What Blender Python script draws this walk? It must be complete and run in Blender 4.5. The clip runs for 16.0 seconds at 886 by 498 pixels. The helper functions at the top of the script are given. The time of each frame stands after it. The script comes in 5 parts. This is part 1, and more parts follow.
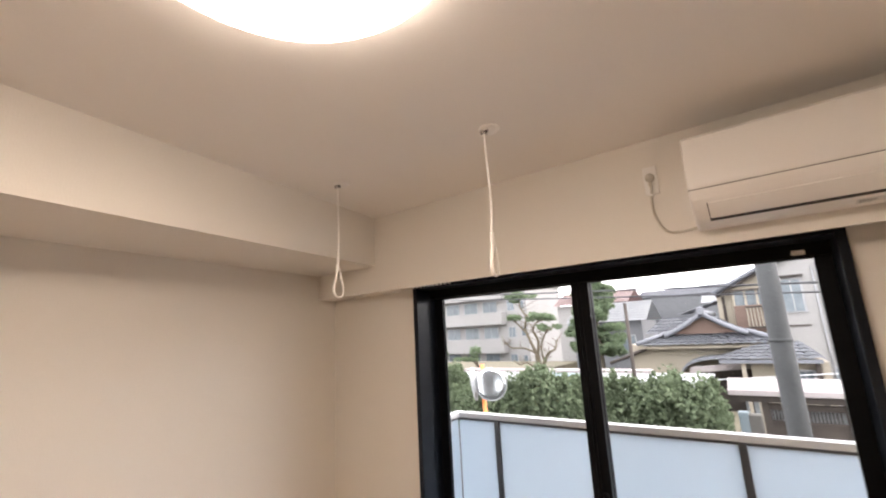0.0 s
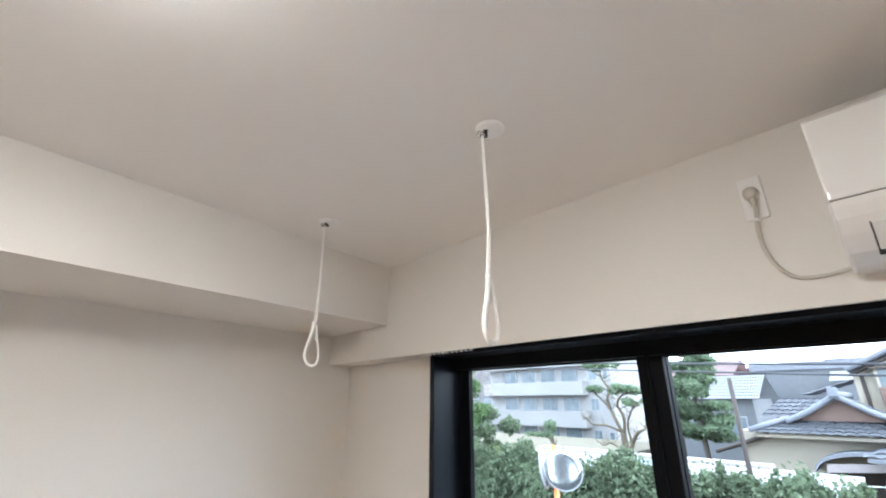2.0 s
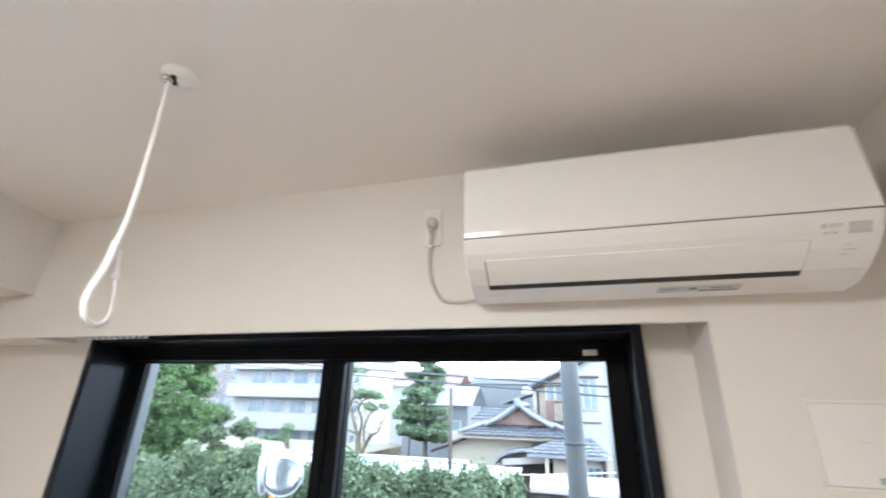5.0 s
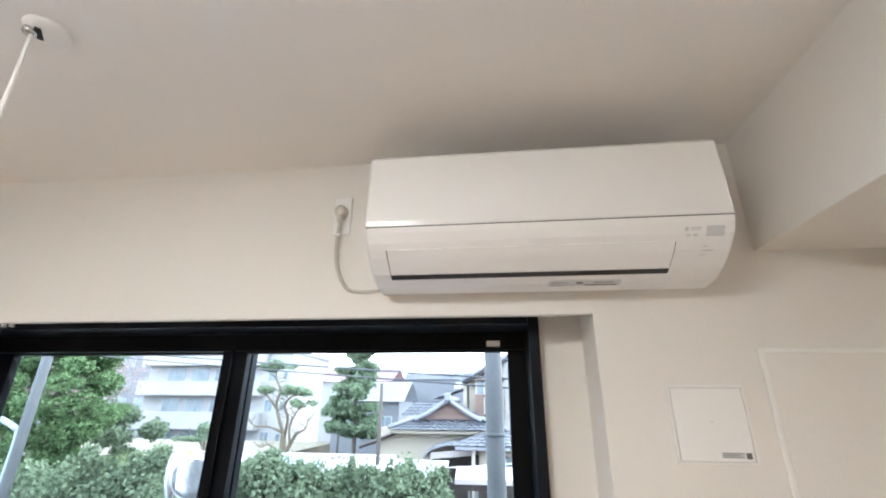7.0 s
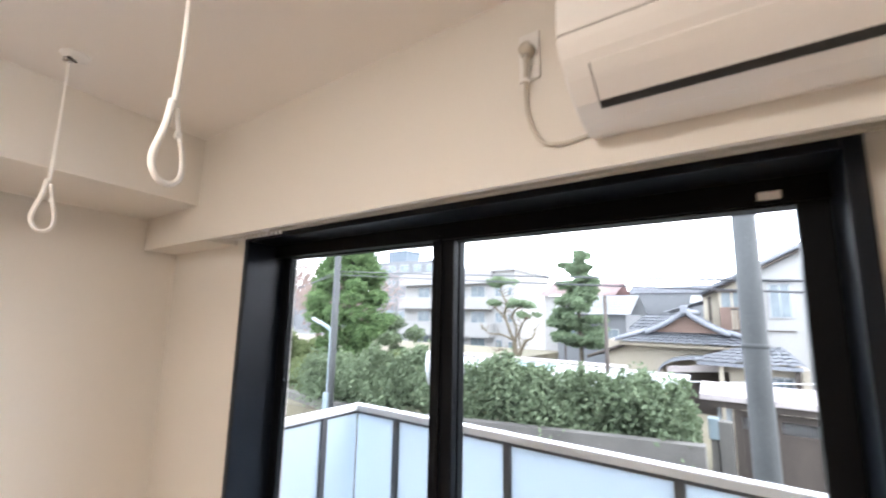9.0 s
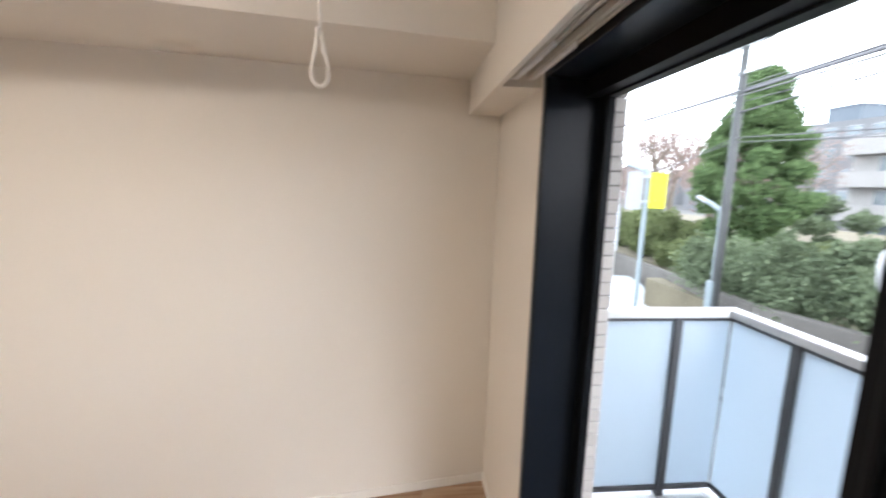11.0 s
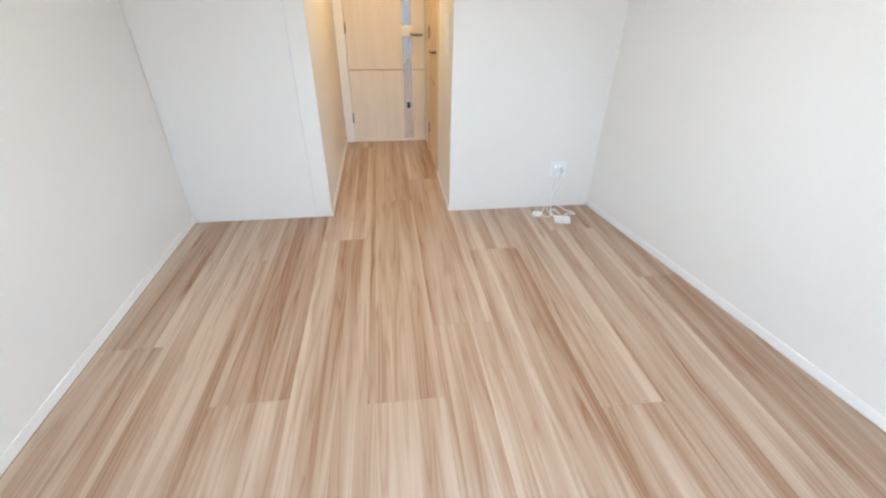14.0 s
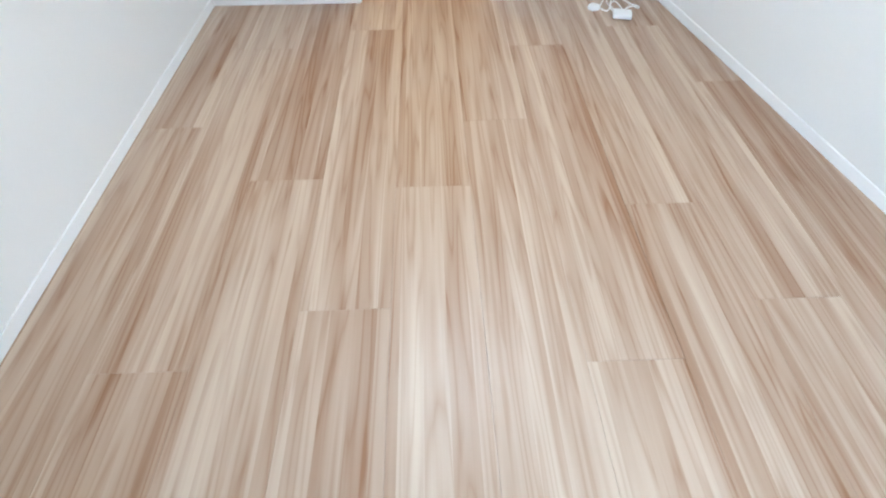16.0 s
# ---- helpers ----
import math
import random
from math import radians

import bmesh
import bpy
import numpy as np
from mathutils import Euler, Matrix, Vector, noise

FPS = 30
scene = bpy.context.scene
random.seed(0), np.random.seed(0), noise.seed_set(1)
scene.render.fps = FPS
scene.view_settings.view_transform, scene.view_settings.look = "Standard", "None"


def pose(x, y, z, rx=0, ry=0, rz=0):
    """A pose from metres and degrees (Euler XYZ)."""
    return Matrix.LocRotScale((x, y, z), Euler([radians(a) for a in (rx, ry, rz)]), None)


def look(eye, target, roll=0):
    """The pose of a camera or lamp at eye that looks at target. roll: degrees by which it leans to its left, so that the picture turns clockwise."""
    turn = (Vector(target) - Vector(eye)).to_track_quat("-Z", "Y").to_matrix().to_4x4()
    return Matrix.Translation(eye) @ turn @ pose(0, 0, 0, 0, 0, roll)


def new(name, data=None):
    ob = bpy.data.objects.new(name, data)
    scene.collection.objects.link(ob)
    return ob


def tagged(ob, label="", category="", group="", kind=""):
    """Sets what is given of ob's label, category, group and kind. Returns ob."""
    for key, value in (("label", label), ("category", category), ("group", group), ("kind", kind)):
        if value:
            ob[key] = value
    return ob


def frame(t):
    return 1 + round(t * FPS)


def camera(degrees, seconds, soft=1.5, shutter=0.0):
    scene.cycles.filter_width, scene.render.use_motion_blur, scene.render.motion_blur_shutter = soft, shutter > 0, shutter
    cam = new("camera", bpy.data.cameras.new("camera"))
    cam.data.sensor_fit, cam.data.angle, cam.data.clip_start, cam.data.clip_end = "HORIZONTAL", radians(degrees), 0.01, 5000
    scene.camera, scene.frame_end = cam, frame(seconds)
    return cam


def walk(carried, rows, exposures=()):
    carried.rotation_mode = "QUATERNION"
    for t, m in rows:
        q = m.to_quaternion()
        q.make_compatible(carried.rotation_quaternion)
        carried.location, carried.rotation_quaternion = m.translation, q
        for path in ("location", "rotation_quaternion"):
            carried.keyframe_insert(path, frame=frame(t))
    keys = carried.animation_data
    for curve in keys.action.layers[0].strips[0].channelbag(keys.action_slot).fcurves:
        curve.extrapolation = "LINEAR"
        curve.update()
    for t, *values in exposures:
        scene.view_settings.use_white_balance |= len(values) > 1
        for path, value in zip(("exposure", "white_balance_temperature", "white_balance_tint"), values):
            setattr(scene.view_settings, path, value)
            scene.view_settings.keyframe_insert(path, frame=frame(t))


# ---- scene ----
cam = camera(93.3, 16.0, soft=2.0, shutter=0.4)
PATH = [
    (0, (1.922, 1.502, 1.773), (0.765, 3.084, 2.17), -3.0),
    (0.5, (1.896, 1.69, 1.799), (0.64, 3.162, 2.306), -2.2),
    (1, (1.903, 1.867, 1.827), (0.58, 3.244, 2.423), -1.2),
    (1.5, (1.885, 1.993, 1.838), (0.527, 3.311, 2.486), -0.5),
    (2, (1.812, 2.063, 1.842), (0.448, 3.355, 2.528), -0.0),
    (2.5, (1.771, 2.098, 1.843), (0.427, 3.403, 2.544), 0.2),
    (3, (1.794, 2.127, 1.842), (0.523, 3.498, 2.552), 0.3),
    (3.5, (1.83, 2.162, 1.842), (0.687, 3.64, 2.556), 0.5),
    (4, (1.884, 2.198, 1.845), (0.909, 3.792, 2.557), 1.0),
    (4.5, (1.941, 2.221, 1.842), (1.193, 3.933, 2.554), 1.5),
    (5, (1.997, 2.239, 1.842), (1.488, 4.038, 2.552), 1.5),
    (5.2, (2.02, 2.244, 1.84), (1.606, 4.068, 2.548), 1.3),
    (7.3, (2.105, 2.26, 1.829), (1.882, 4.124, 2.52), 0.5),
    (7.5, (2.12, 2.261, 1.836), (1.785, 4.124, 2.48), 0.8),
    (8, (2.105, 2.302, 1.81), (1.539, 4.138, 2.363), 0.9),
    (8.5, (2.083, 2.381, 1.778), (1.218, 4.13, 2.216), 0.8),
    (8.7, (2.061, 2.422, 1.763), (1.08, 4.123, 2.143), 0.8),
    (10.8, (1.684, 2.989, 1.700), (-0.259, 3.392, 1.451), 1.8),
    (11, (1.632, 3.017, 1.699), (-0.335, 3.210, 1.394), 1.6),
    (11.5, (1.511, 3.024, 1.689), (-0.413, 2.674, 1.266), 1.2),
    (12, (1.445, 3.034, 1.679), (-0.255, 2.129, 1.14), 0.1),
    (12.1, (1.456, 3.05, 1.67), (-0.181, 2.043, 1.117), -0.0),
    (12.5, (1.487, 3.02, 1.614), (0.156, 1.648, 1.025), 3.5),
    (13, (1.539, 2.985, 1.583), (0.649, 1.362, 0.827), 2.1),
    (13.5, (1.601, 2.95, 1.548), (1.089, 1.241, 0.643), 1.9),
    (14, (1.612, 2.951, 1.5), (1.371, 1.27, 0.443), 1.0),
    (14.5, (1.571, 3.019, 1.469), (1.455, 1.44, 0.247), 0.6),
    (15, (1.557, 3.051, 1.436), (1.493, 1.612, 0.049), -0.0),
    (15.5, (1.584, 3.069, 1.381), (1.534, 1.773, -0.142), -0.1),
    (16, (1.59, 3.079, 1.344), (1.552, 1.91, -0.278), -0.3),
]
EXPOSURES = [(0, 0.80, 6700, 18), (0.6, 0.88, 6700, 18), (1.2, 1.04, 5850, 11), (2.0, 1.12, 5350, 8), (3.2, 1.27, 5350, 8), (5.2, 1.42, 5300, 7), (7.9, 1.42, 5300, 7), (8.6, 1.35, 5900, 13),
             (10.8, 1.06, 6050, 13), (11.4, 1.02, 6000, 11), (11.95, 1.30, 5250, 7), (13.0, 1.45, 5100, 6), (16, 1.56, 4700, 2)]
walk(cam, [(t, look(eye, target, roll)) for t, eye, target, roll in PATH], EXPOSURES)

# ---- world, sun, lamps ----
SUN_ELEV, SUN_ROT = radians(38), radians(64)
world = bpy.data.worlds.new("overcast_sky")
scene.world = world
world.use_nodes = True
wn, wl = world.node_tree.nodes, world.node_tree.links
sky = wn.new("ShaderNodeTexSky")
sky.sky_type, sky.sun_disc = "NISHITA", False
sky.sun_elevation, sky.sun_rotation = SUN_ELEV, SUN_ROT
sky.air_density, sky.dust_density = 1.2, 3.0
cloud_pos = wn.new("ShaderNodeTexCoord")
cloud_map = wn.new("ShaderNodeMapping")
cloud_map.inputs["Scale"].default_value = (1.5, 1.5, 5.0)
cloud_noise = wn.new("ShaderNodeTexNoise")
cloud_noise.inputs["Scale"].default_value, cloud_noise.inputs["Detail"].default_value = 2.2, 5.0
cloud_tint = wn.new("ShaderNodeValToRGB")
cloud_tint.color_ramp.elements[0].color = (8.2, 8.5, 8.9, 1)
cloud_tint.color_ramp.elements[1].color = (9.7, 9.8, 9.9, 1)
cloud_mix = wn.new("ShaderNodeMix")
cloud_mix.data_type = "RGBA"
cloud_mix.inputs["Factor"].default_value = 0.85
wl.new(cloud_pos.outputs["Generated"], cloud_map.inputs["Vector"])
wl.new(cloud_map.outputs["Vector"], cloud_noise.inputs["Vector"])
wl.new(cloud_noise.outputs["Fac"], cloud_tint.inputs["Fac"])
wl.new(sky.outputs["Color"], cloud_mix.inputs["A"])
wl.new(cloud_tint.outputs["Color"], cloud_mix.inputs["B"])
wl.new(cloud_mix.outputs["Result"], wn["Background"].inputs["Color"])
wn["Background"].inputs["Strength"].default_value = 0.40

sun = new("sun", bpy.data.lights.new("sun", "SUN"))
sun.data.energy, sun.data.angle, sun.data.color = 1.2, radians(35), (1.0, 0.98, 0.95)
sun.matrix_world = look((25, 12, 22), (0, 0, 0))

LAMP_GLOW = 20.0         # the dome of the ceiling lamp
HALL_WATTS = 5.6        # the warm downlight of the corridor

hall_lamp = new("hall_downlight_bulb", bpy.data.lights.new("hall_downlight_bulb", "AREA"))
hall_lamp.data.shape, hall_lamp.data.size, hall_lamp.data.energy = "DISK", 0.22, HALL_WATTS
hall_lamp.data.color = (1.0, 0.60, 0.22)
hall_lamp.matrix_world = look((1.6, -0.85, 2.185), (1.6, -0.85, 0))

# ---- materials ----


def surface(name, a, b, rough=0.6, big=1.5, fine=60.0, bump=0.1, metal=0.0, stretch=(1, 1, 1), coat=0.0, mix=0.35, rand=0.0, depth=0.002):
    """Two colours mixed by broad and fine noise, with fine relief. rand: spread of tone from object to object."""
    m = bpy.data.materials.new(name)
    m.use_nodes = True
    n, l = m.node_tree.nodes, m.node_tree.links
    bsdf = n["Principled BSDF"]
    pos, sc = n.new("ShaderNodeTexCoord"), n.new("ShaderNodeMapping")
    sc.inputs["Scale"].default_value = stretch
    l.new(pos.outputs["Object"], sc.inputs["Vector"])
    info = n.new("ShaderNodeObjectInfo")
    shift = n.new("ShaderNodeVectorMath")
    shift.operation = "MULTIPLY_ADD"
    shift.inputs[1].default_value = (31, 17, 23)
    l.new(info.outputs["Random"], shift.inputs[0])
    l.new(sc.outputs["Vector"], shift.inputs[2])
    n1, n2 = n.new("ShaderNodeTexNoise"), n.new("ShaderNodeTexNoise")
    n1.inputs["Scale"].default_value, n1.inputs["Detail"].default_value = big, 4
    n2.inputs["Scale"].default_value, n2.inputs["Detail"].default_value = fine, 3
    for k in (n1, n2):
        l.new(shift.outputs["Vector"], k.inputs["Vector"])
    add = n.new("ShaderNodeMath")
    add.operation = "MULTIPLY_ADD"
    add.inputs[1].default_value = mix
    l.new(n2.outputs["Fac"], add.inputs[0])
    part1 = n.new("ShaderNodeMath")
    part1.operation = "MULTIPLY"
    part1.inputs[1].default_value = 1 - mix
    l.new(n1.outputs["Fac"], part1.inputs[0])
    l.new(part1.outputs[0], add.inputs[2])
    last = add
    if rand:
        tone = n.new("ShaderNodeMath")
        tone.operation = "MULTIPLY_ADD"
        tone.inputs[1].default_value = rand
        l.new(info.outputs["Random"], tone.inputs[0])
        l.new(add.outputs[0], tone.inputs[2])
        last = n.new("ShaderNodeMath")
        last.operation = "SUBTRACT"
        last.inputs[1].default_value = rand / 2
        l.new(tone.outputs[0], last.inputs[0])
    ramp = n.new("ShaderNodeValToRGB")
    ramp.color_ramp.elements[0].position, ramp.color_ramp.elements[1].position = 0.3, 0.7
    ramp.color_ramp.elements[0].color, ramp.color_ramp.elements[1].color = (*a, 1), (*b, 1)
    l.new(last.outputs[0], ramp.inputs["Fac"])
    l.new(ramp.outputs["Color"], bsdf.inputs["Base Color"])
    bsdf.inputs["Roughness"].default_value, bsdf.inputs["Metallic"].default_value = rough, metal
    bsdf.inputs["Coat Weight"].default_value = coat
    if bump:
        bm_ = n.new("ShaderNodeBump")
        bm_.inputs["Strength"].default_value, bm_.inputs["Distance"].default_value = bump, depth
        l.new(n2.outputs["Fac"], bm_.inputs["Height"])
        l.new(bm_.outputs["Normal"], bsdf.inputs["Normal"])
    return m


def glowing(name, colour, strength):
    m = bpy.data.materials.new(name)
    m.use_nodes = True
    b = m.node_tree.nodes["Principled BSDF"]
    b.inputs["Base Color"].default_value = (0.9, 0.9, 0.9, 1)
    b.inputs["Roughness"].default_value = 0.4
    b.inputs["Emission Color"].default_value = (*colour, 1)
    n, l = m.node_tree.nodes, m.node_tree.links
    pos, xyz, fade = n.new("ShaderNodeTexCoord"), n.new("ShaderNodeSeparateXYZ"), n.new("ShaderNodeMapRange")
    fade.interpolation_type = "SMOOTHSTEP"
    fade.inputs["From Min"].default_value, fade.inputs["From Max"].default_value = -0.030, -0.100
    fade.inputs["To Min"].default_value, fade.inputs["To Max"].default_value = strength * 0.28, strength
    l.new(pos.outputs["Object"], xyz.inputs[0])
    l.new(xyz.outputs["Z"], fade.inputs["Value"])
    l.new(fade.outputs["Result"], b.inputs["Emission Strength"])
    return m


def pane_glass(name, tint, rough=0.0):
    m = bpy.data.materials.new(name)
    m.use_nodes = True
    b = m.node_tree.nodes["Principled BSDF"]
    b.inputs["Base Color"].default_value = (*tint, 1)
    b.inputs["Roughness"].default_value = rough
    b.inputs["Transmission Weight"].default_value = 1.0
    b.inputs["IOR"].default_value = 1.45 if rough else 1.02
    return m


def leafy(name, dark, light, back=0.35):
    """Leaves: tone from leaf to leaf, with some light let through."""
    m = bpy.data.materials.new(name)
    m.use_nodes = True
    n, l = m.node_tree.nodes, m.node_tree.links
    b = n["Principled BSDF"]
    geo, ramp = n.new("ShaderNodeNewGeometry"), n.new("ShaderNodeValToRGB")
    ramp.color_ramp.elements[0].color, ramp.color_ramp.elements[1].color = (*dark, 1), (*light, 1)
    pos, big = n.new("ShaderNodeTexCoord"), n.new("ShaderNodeTexNoise")
    big.inputs["Scale"].default_value = 1.1
    l.new(pos.outputs["Object"], big.inputs["Vector"])
    mid = n.new("ShaderNodeMath")
    mid.operation = "MULTIPLY_ADD"
    mid.inputs[1].default_value = 0.55
    l.new(geo.outputs["Random Per Island"], mid.inputs[0])
    low = n.new("ShaderNodeMath")
    low.operation = "MULTIPLY"
    low.inputs[1].default_value = 0.5
    l.new(big.outputs["Fac"], low.inputs[0])
    l.new(low.outputs[0], mid.inputs[2])
    l.new(mid.outputs[0], ramp.inputs["Fac"])
    l.new(ramp.outputs["Color"], b.inputs["Base Color"])
    b.inputs["Roughness"].default_value = 0.8
    b.inputs["Specular IOR Level"].default_value = 0.25
    thin, both = n.new("ShaderNodeBsdfTranslucent"), n.new("ShaderNodeMixShader")
    both.inputs["Fac"].default_value = back
    l.new(ramp.outputs["Color"], thin.inputs["Color"])
    l.new(b.outputs["BSDF"], both.inputs[1])
    l.new(thin.outputs["BSDF"], both.inputs[2])
    l.new(both.outputs["Shader"], n["Material Output"].inputs["Surface"])
    return m


def board_wood(name):
    """Printed wood floor boards: three strips a board, each with its own tone and drawn-out grain along y."""
    m = bpy.data.materials.new(name)
    m.use_nodes = True
    n, l = m.node_tree.nodes, m.node_tree.links
    b = n["Principled BSDF"]

    def math_(op, x, y=None):
        k = n.new("ShaderNodeMath")
        k.operation = op
        for i, v in enumerate((x, y)):
            if isinstance(v, (int, float)):
                k.inputs[i].default_value = v
            elif v is not None:
                l.new(v, k.inputs[i])
        return k.outputs[0]

    pos, info, xyz = n.new("ShaderNodeTexCoord"), n.new("ShaderNodeObjectInfo"), n.new("ShaderNodeSeparateXYZ")
    l.new(pos.outputs["Object"], xyz.inputs[0])
    strip = math_("FLOOR", math_("MULTIPLY", math_("ADD", xyz.outputs["X"], 0.2), 1 / 0.0825))
    seed = math_("ADD", math_("MULTIPLY", strip, 7.31), math_("MULTIPLY", info.outputs["Random"], 91.7))
    tone = n.new("ShaderNodeTexWhiteNoise")
    tone.noise_dimensions = "1D"
    l.new(seed, tone.inputs["W"])
    warp = n.new("ShaderNodeTexNoise")
    warp.noise_dimensions = "4D"
    sc = n.new("ShaderNodeMapping")
    sc.inputs["Scale"].default_value = (13.0, 0.50, 1.0)
    l.new(pos.outputs["Object"], sc.inputs["Vector"])
    l.new(sc.outputs["Vector"], warp.inputs["Vector"])
    l.new(seed, warp.inputs["W"])
    warp.inputs["Scale"].default_value, warp.inputs["Detail"].default_value = 1.0, 1.5
    rings = math_("FRACT", math_("MULTIPLY", warp.outputs["Fac"], 10.0))
    rings = math_("POWER", math_("ABSOLUTE", math_("SUBTRACT", math_("MULTIPLY", rings, 2.0), 1.0)), 3.0)
    fib = n.new("ShaderNodeTexNoise")
    fib.noise_dimensions = "4D"
    sf = n.new("ShaderNodeMapping")
    sf.inputs["Scale"].default_value = (150.0, 2.5, 1.0)
    l.new(pos.outputs["Object"], sf.inputs["Vector"])
    l.new(sf.outputs["Vector"], fib.inputs["Vector"])
    l.new(seed, fib.inputs["W"])
    fib.inputs["Scale"].default_value, fib.inputs["Detail"].default_value = 1.0, 2.0
    streak = n.new("ShaderNodeTexNoise")
    streak.noise_dimensions = "4D"
    ss = n.new("ShaderNodeMapping")
    ss.inputs["Scale"].default_value = (9.5, 0.48, 1.0)
    l.new(pos.outputs["Object"], ss.inputs["Vector"])
    l.new(ss.outputs["Vector"], streak.inputs["Vector"])
    l.new(seed, streak.inputs["W"])
    streak.inputs["Scale"].default_value, streak.inputs["Detail"].default_value = 1.0, 2.0
    f = math_("ADD", math_("MULTIPLY", tone.outputs["Value"], 0.18), math_("MULTIPLY", streak.outputs["Fac"], 0.84))
    f = math_("ADD", f, math_("MULTIPLY", rings, 0.12))
    f = math_("ADD", f, math_("MULTIPLY", fib.outputs["Fac"], 0.09))
    flame = n.new("ShaderNodeTexNoise")          # short dark flame figures
    flame.noise_dimensions = "4D"
    sl_ = n.new("ShaderNodeMapping")
    sl_.inputs["Scale"].default_value = (24.0, 1.9, 1.0)
    l.new(pos.outputs["Object"], sl_.inputs["Vector"])
    l.new(sl_.outputs["Vector"], flame.inputs["Vector"])
    l.new(math_("ADD", seed, 3.7), flame.inputs["W"])
    flame.inputs["Scale"].default_value, flame.inputs["Detail"].default_value, flame.inputs["Distortion"].default_value = 1.0, 1.0, 0.6
    figure = n.new("ShaderNodeMapRange")
    figure.interpolation_type = "SMOOTHSTEP"
    figure.inputs["From Min"].default_value, figure.inputs["From Max"].default_value = 0.58, 0.74
    l.new(flame.outputs["Fac"], figure.inputs["Value"])
    f = math_("ADD", f, math_("MULTIPLY", figure.outputs["Result"], 0.13))
    ramp = n.new("ShaderNodeValToRGB")
    ramp.color_ramp.elements[0].position, ramp.color_ramp.elements[1].position = 0.37, 0.86
    ramp.color_ramp.elements[0].color = (0.525, 0.415, 0.305, 1)
    ramp.color_ramp.elements[1].color = (0.225, 0.108, 0.043, 1)
    l.new(f, ramp.inputs["Fac"])
    l.new(ramp.outputs["Color"], b.inputs["Base Color"])
    r = math_("ADD", math_("MULTIPLY", fib.outputs["Fac"], 0.12), 0.37)
    l.new(r, b.inputs["Roughness"])
    bump = n.new("ShaderNodeBump")
    bump.inputs["Strength"].default_value, bump.inputs["Distance"].default_value = 0.12, 0.001
    l.new(fib.outputs["Fac"], bump.inputs["Height"])
    l.new(bump.outputs["Normal"], b.inputs["Normal"])
    return m


WALLPAPER = surface("wallpaper", (0.735, 0.705, 0.655), (0.755, 0.73, 0.68), 0.75, 0.8, 190, 0.5, stretch=(1, 1, 0.45), mix=0.5, depth=0.0012)
CEILPAPER = surface("ceiling_paper", (0.83, 0.81, 0.78), (0.86, 0.84, 0.81), 0.8, 0.9, 220, 0.4, mix=0.5, depth=0.001)
CLOSET_WHITE = surface("closet_panel", (0.80, 0.785, 0.76), (0.82, 0.805, 0.78), 0.45, 1.0, 120, 0.1)
TRIM_WHITE = surface("white_trim", (0.79, 0.775, 0.74), (0.82, 0.805, 0.77), 0.55, 2, 90, 0.08)
BOARD = board_wood("floor_board")
JOINT = surface("floor_joint", (0.10, 0.06, 0.035), (0.14, 0.085, 0.05), 0.8)
SASH = surface("black_aluminium", (0.003, 0.0036, 0.005), (0.005, 0.006, 0.008), 0.40, 3, 200, 0.06, metal=0.0)
SASH_LINING = surface("black_lining", (0.004, 0.006, 0.010), (0.007, 0.010, 0.016), 0.30, 3, 150, 0.06)
for m, gloss in ((SASH, 0.10), (SASH_LINING, 0.20), (TRIM_WHITE, 0.22)):
    m.node_tree.nodes["Principled BSDF"].inputs["Specular IOR Level"].default_value = gloss
RUBBER = surface("black_rubber", (0.01, 0.01, 0.01), (0.02, 0.02, 0.02), 0.7)
GLASS = pane_glass("window_glass", (0.97, 0.985, 0.98))
PLASTIC = surface("white_plastic", (0.80, 0.79, 0.77), (0.84, 0.83, 0.81), 0.28, 2, 150, 0.03)
PLASTIC_GLOSS = surface("gloss_plastic", (0.82, 0.81, 0.79), (0.85, 0.84, 0.82), 0.14, 2, 150, 0.02, coat=0.3)
GREY_PLASTIC = surface("grey_plastic", (0.27, 0.28, 0.28), (0.33, 0.34, 0.34), 0.4)
LABEL_GREY = surface("label_grey", (0.56, 0.57, 0.57), (0.62, 0.63, 0.63), 0.5)
INK = surface("ink", (0.09, 0.09, 0.09), (0.14, 0.14, 0.14), 0.6)
# near-black that paints the shade inside openings
GAP_SHADE = surface("gap_shade", (0.015, 0.015, 0.015), (0.03, 0.03, 0.03), 0.6)
STRAP = surface("white_cord", (0.80, 0.79, 0.76), (0.86, 0.85, 0.82), 0.6, 5, 400, 0.3)
CABLE = surface("cream_cable", (0.50, 0.47, 0.41), (0.57, 0.54, 0.47), 0.45)
CHROME = surface("brushed_steel", (0.55, 0.55, 0.55), (0.66, 0.66, 0.66), 0.25, 3, 200, 0.05, metal=1.0)
MIRROR_STEEL = surface("mirror_steel", (0.62, 0.55, 0.46), (0.70, 0.63, 0.54), 0.22, 3, 200, 0.02, metal=1.0)
DARK_STEEL = surface("dark_steel", (0.10, 0.095, 0.09), (0.15, 0.14, 0.13), 0.35, metal=0.8)
BRASS = surface("brass", (0.55, 0.36, 0.10), (0.66, 0.45, 0.16), 0.3, metal=1.0)
DOOR_WOOD = surface("pale_door_wood", (0.66, 0.58, 0.47), (0.76, 0.69, 0.58), 0.42, 2.0, 22, 0.08, stretch=(6, 6, 0.35), mix=0.5)
# the yellow of the warm corridor light is put into this wood
LAMPLIT_WOOD = surface("lamplit_door_wood", (0.56, 0.43, 0.25), (0.66, 0.52, 0.32), 0.4, 2.0, 22, 0.08, stretch=(6, 6, 0.35), mix=0.5)
GROOVE = surface("door_groove", (0.10, 0.06, 0.035), (0.14, 0.09, 0.05), 0.6)
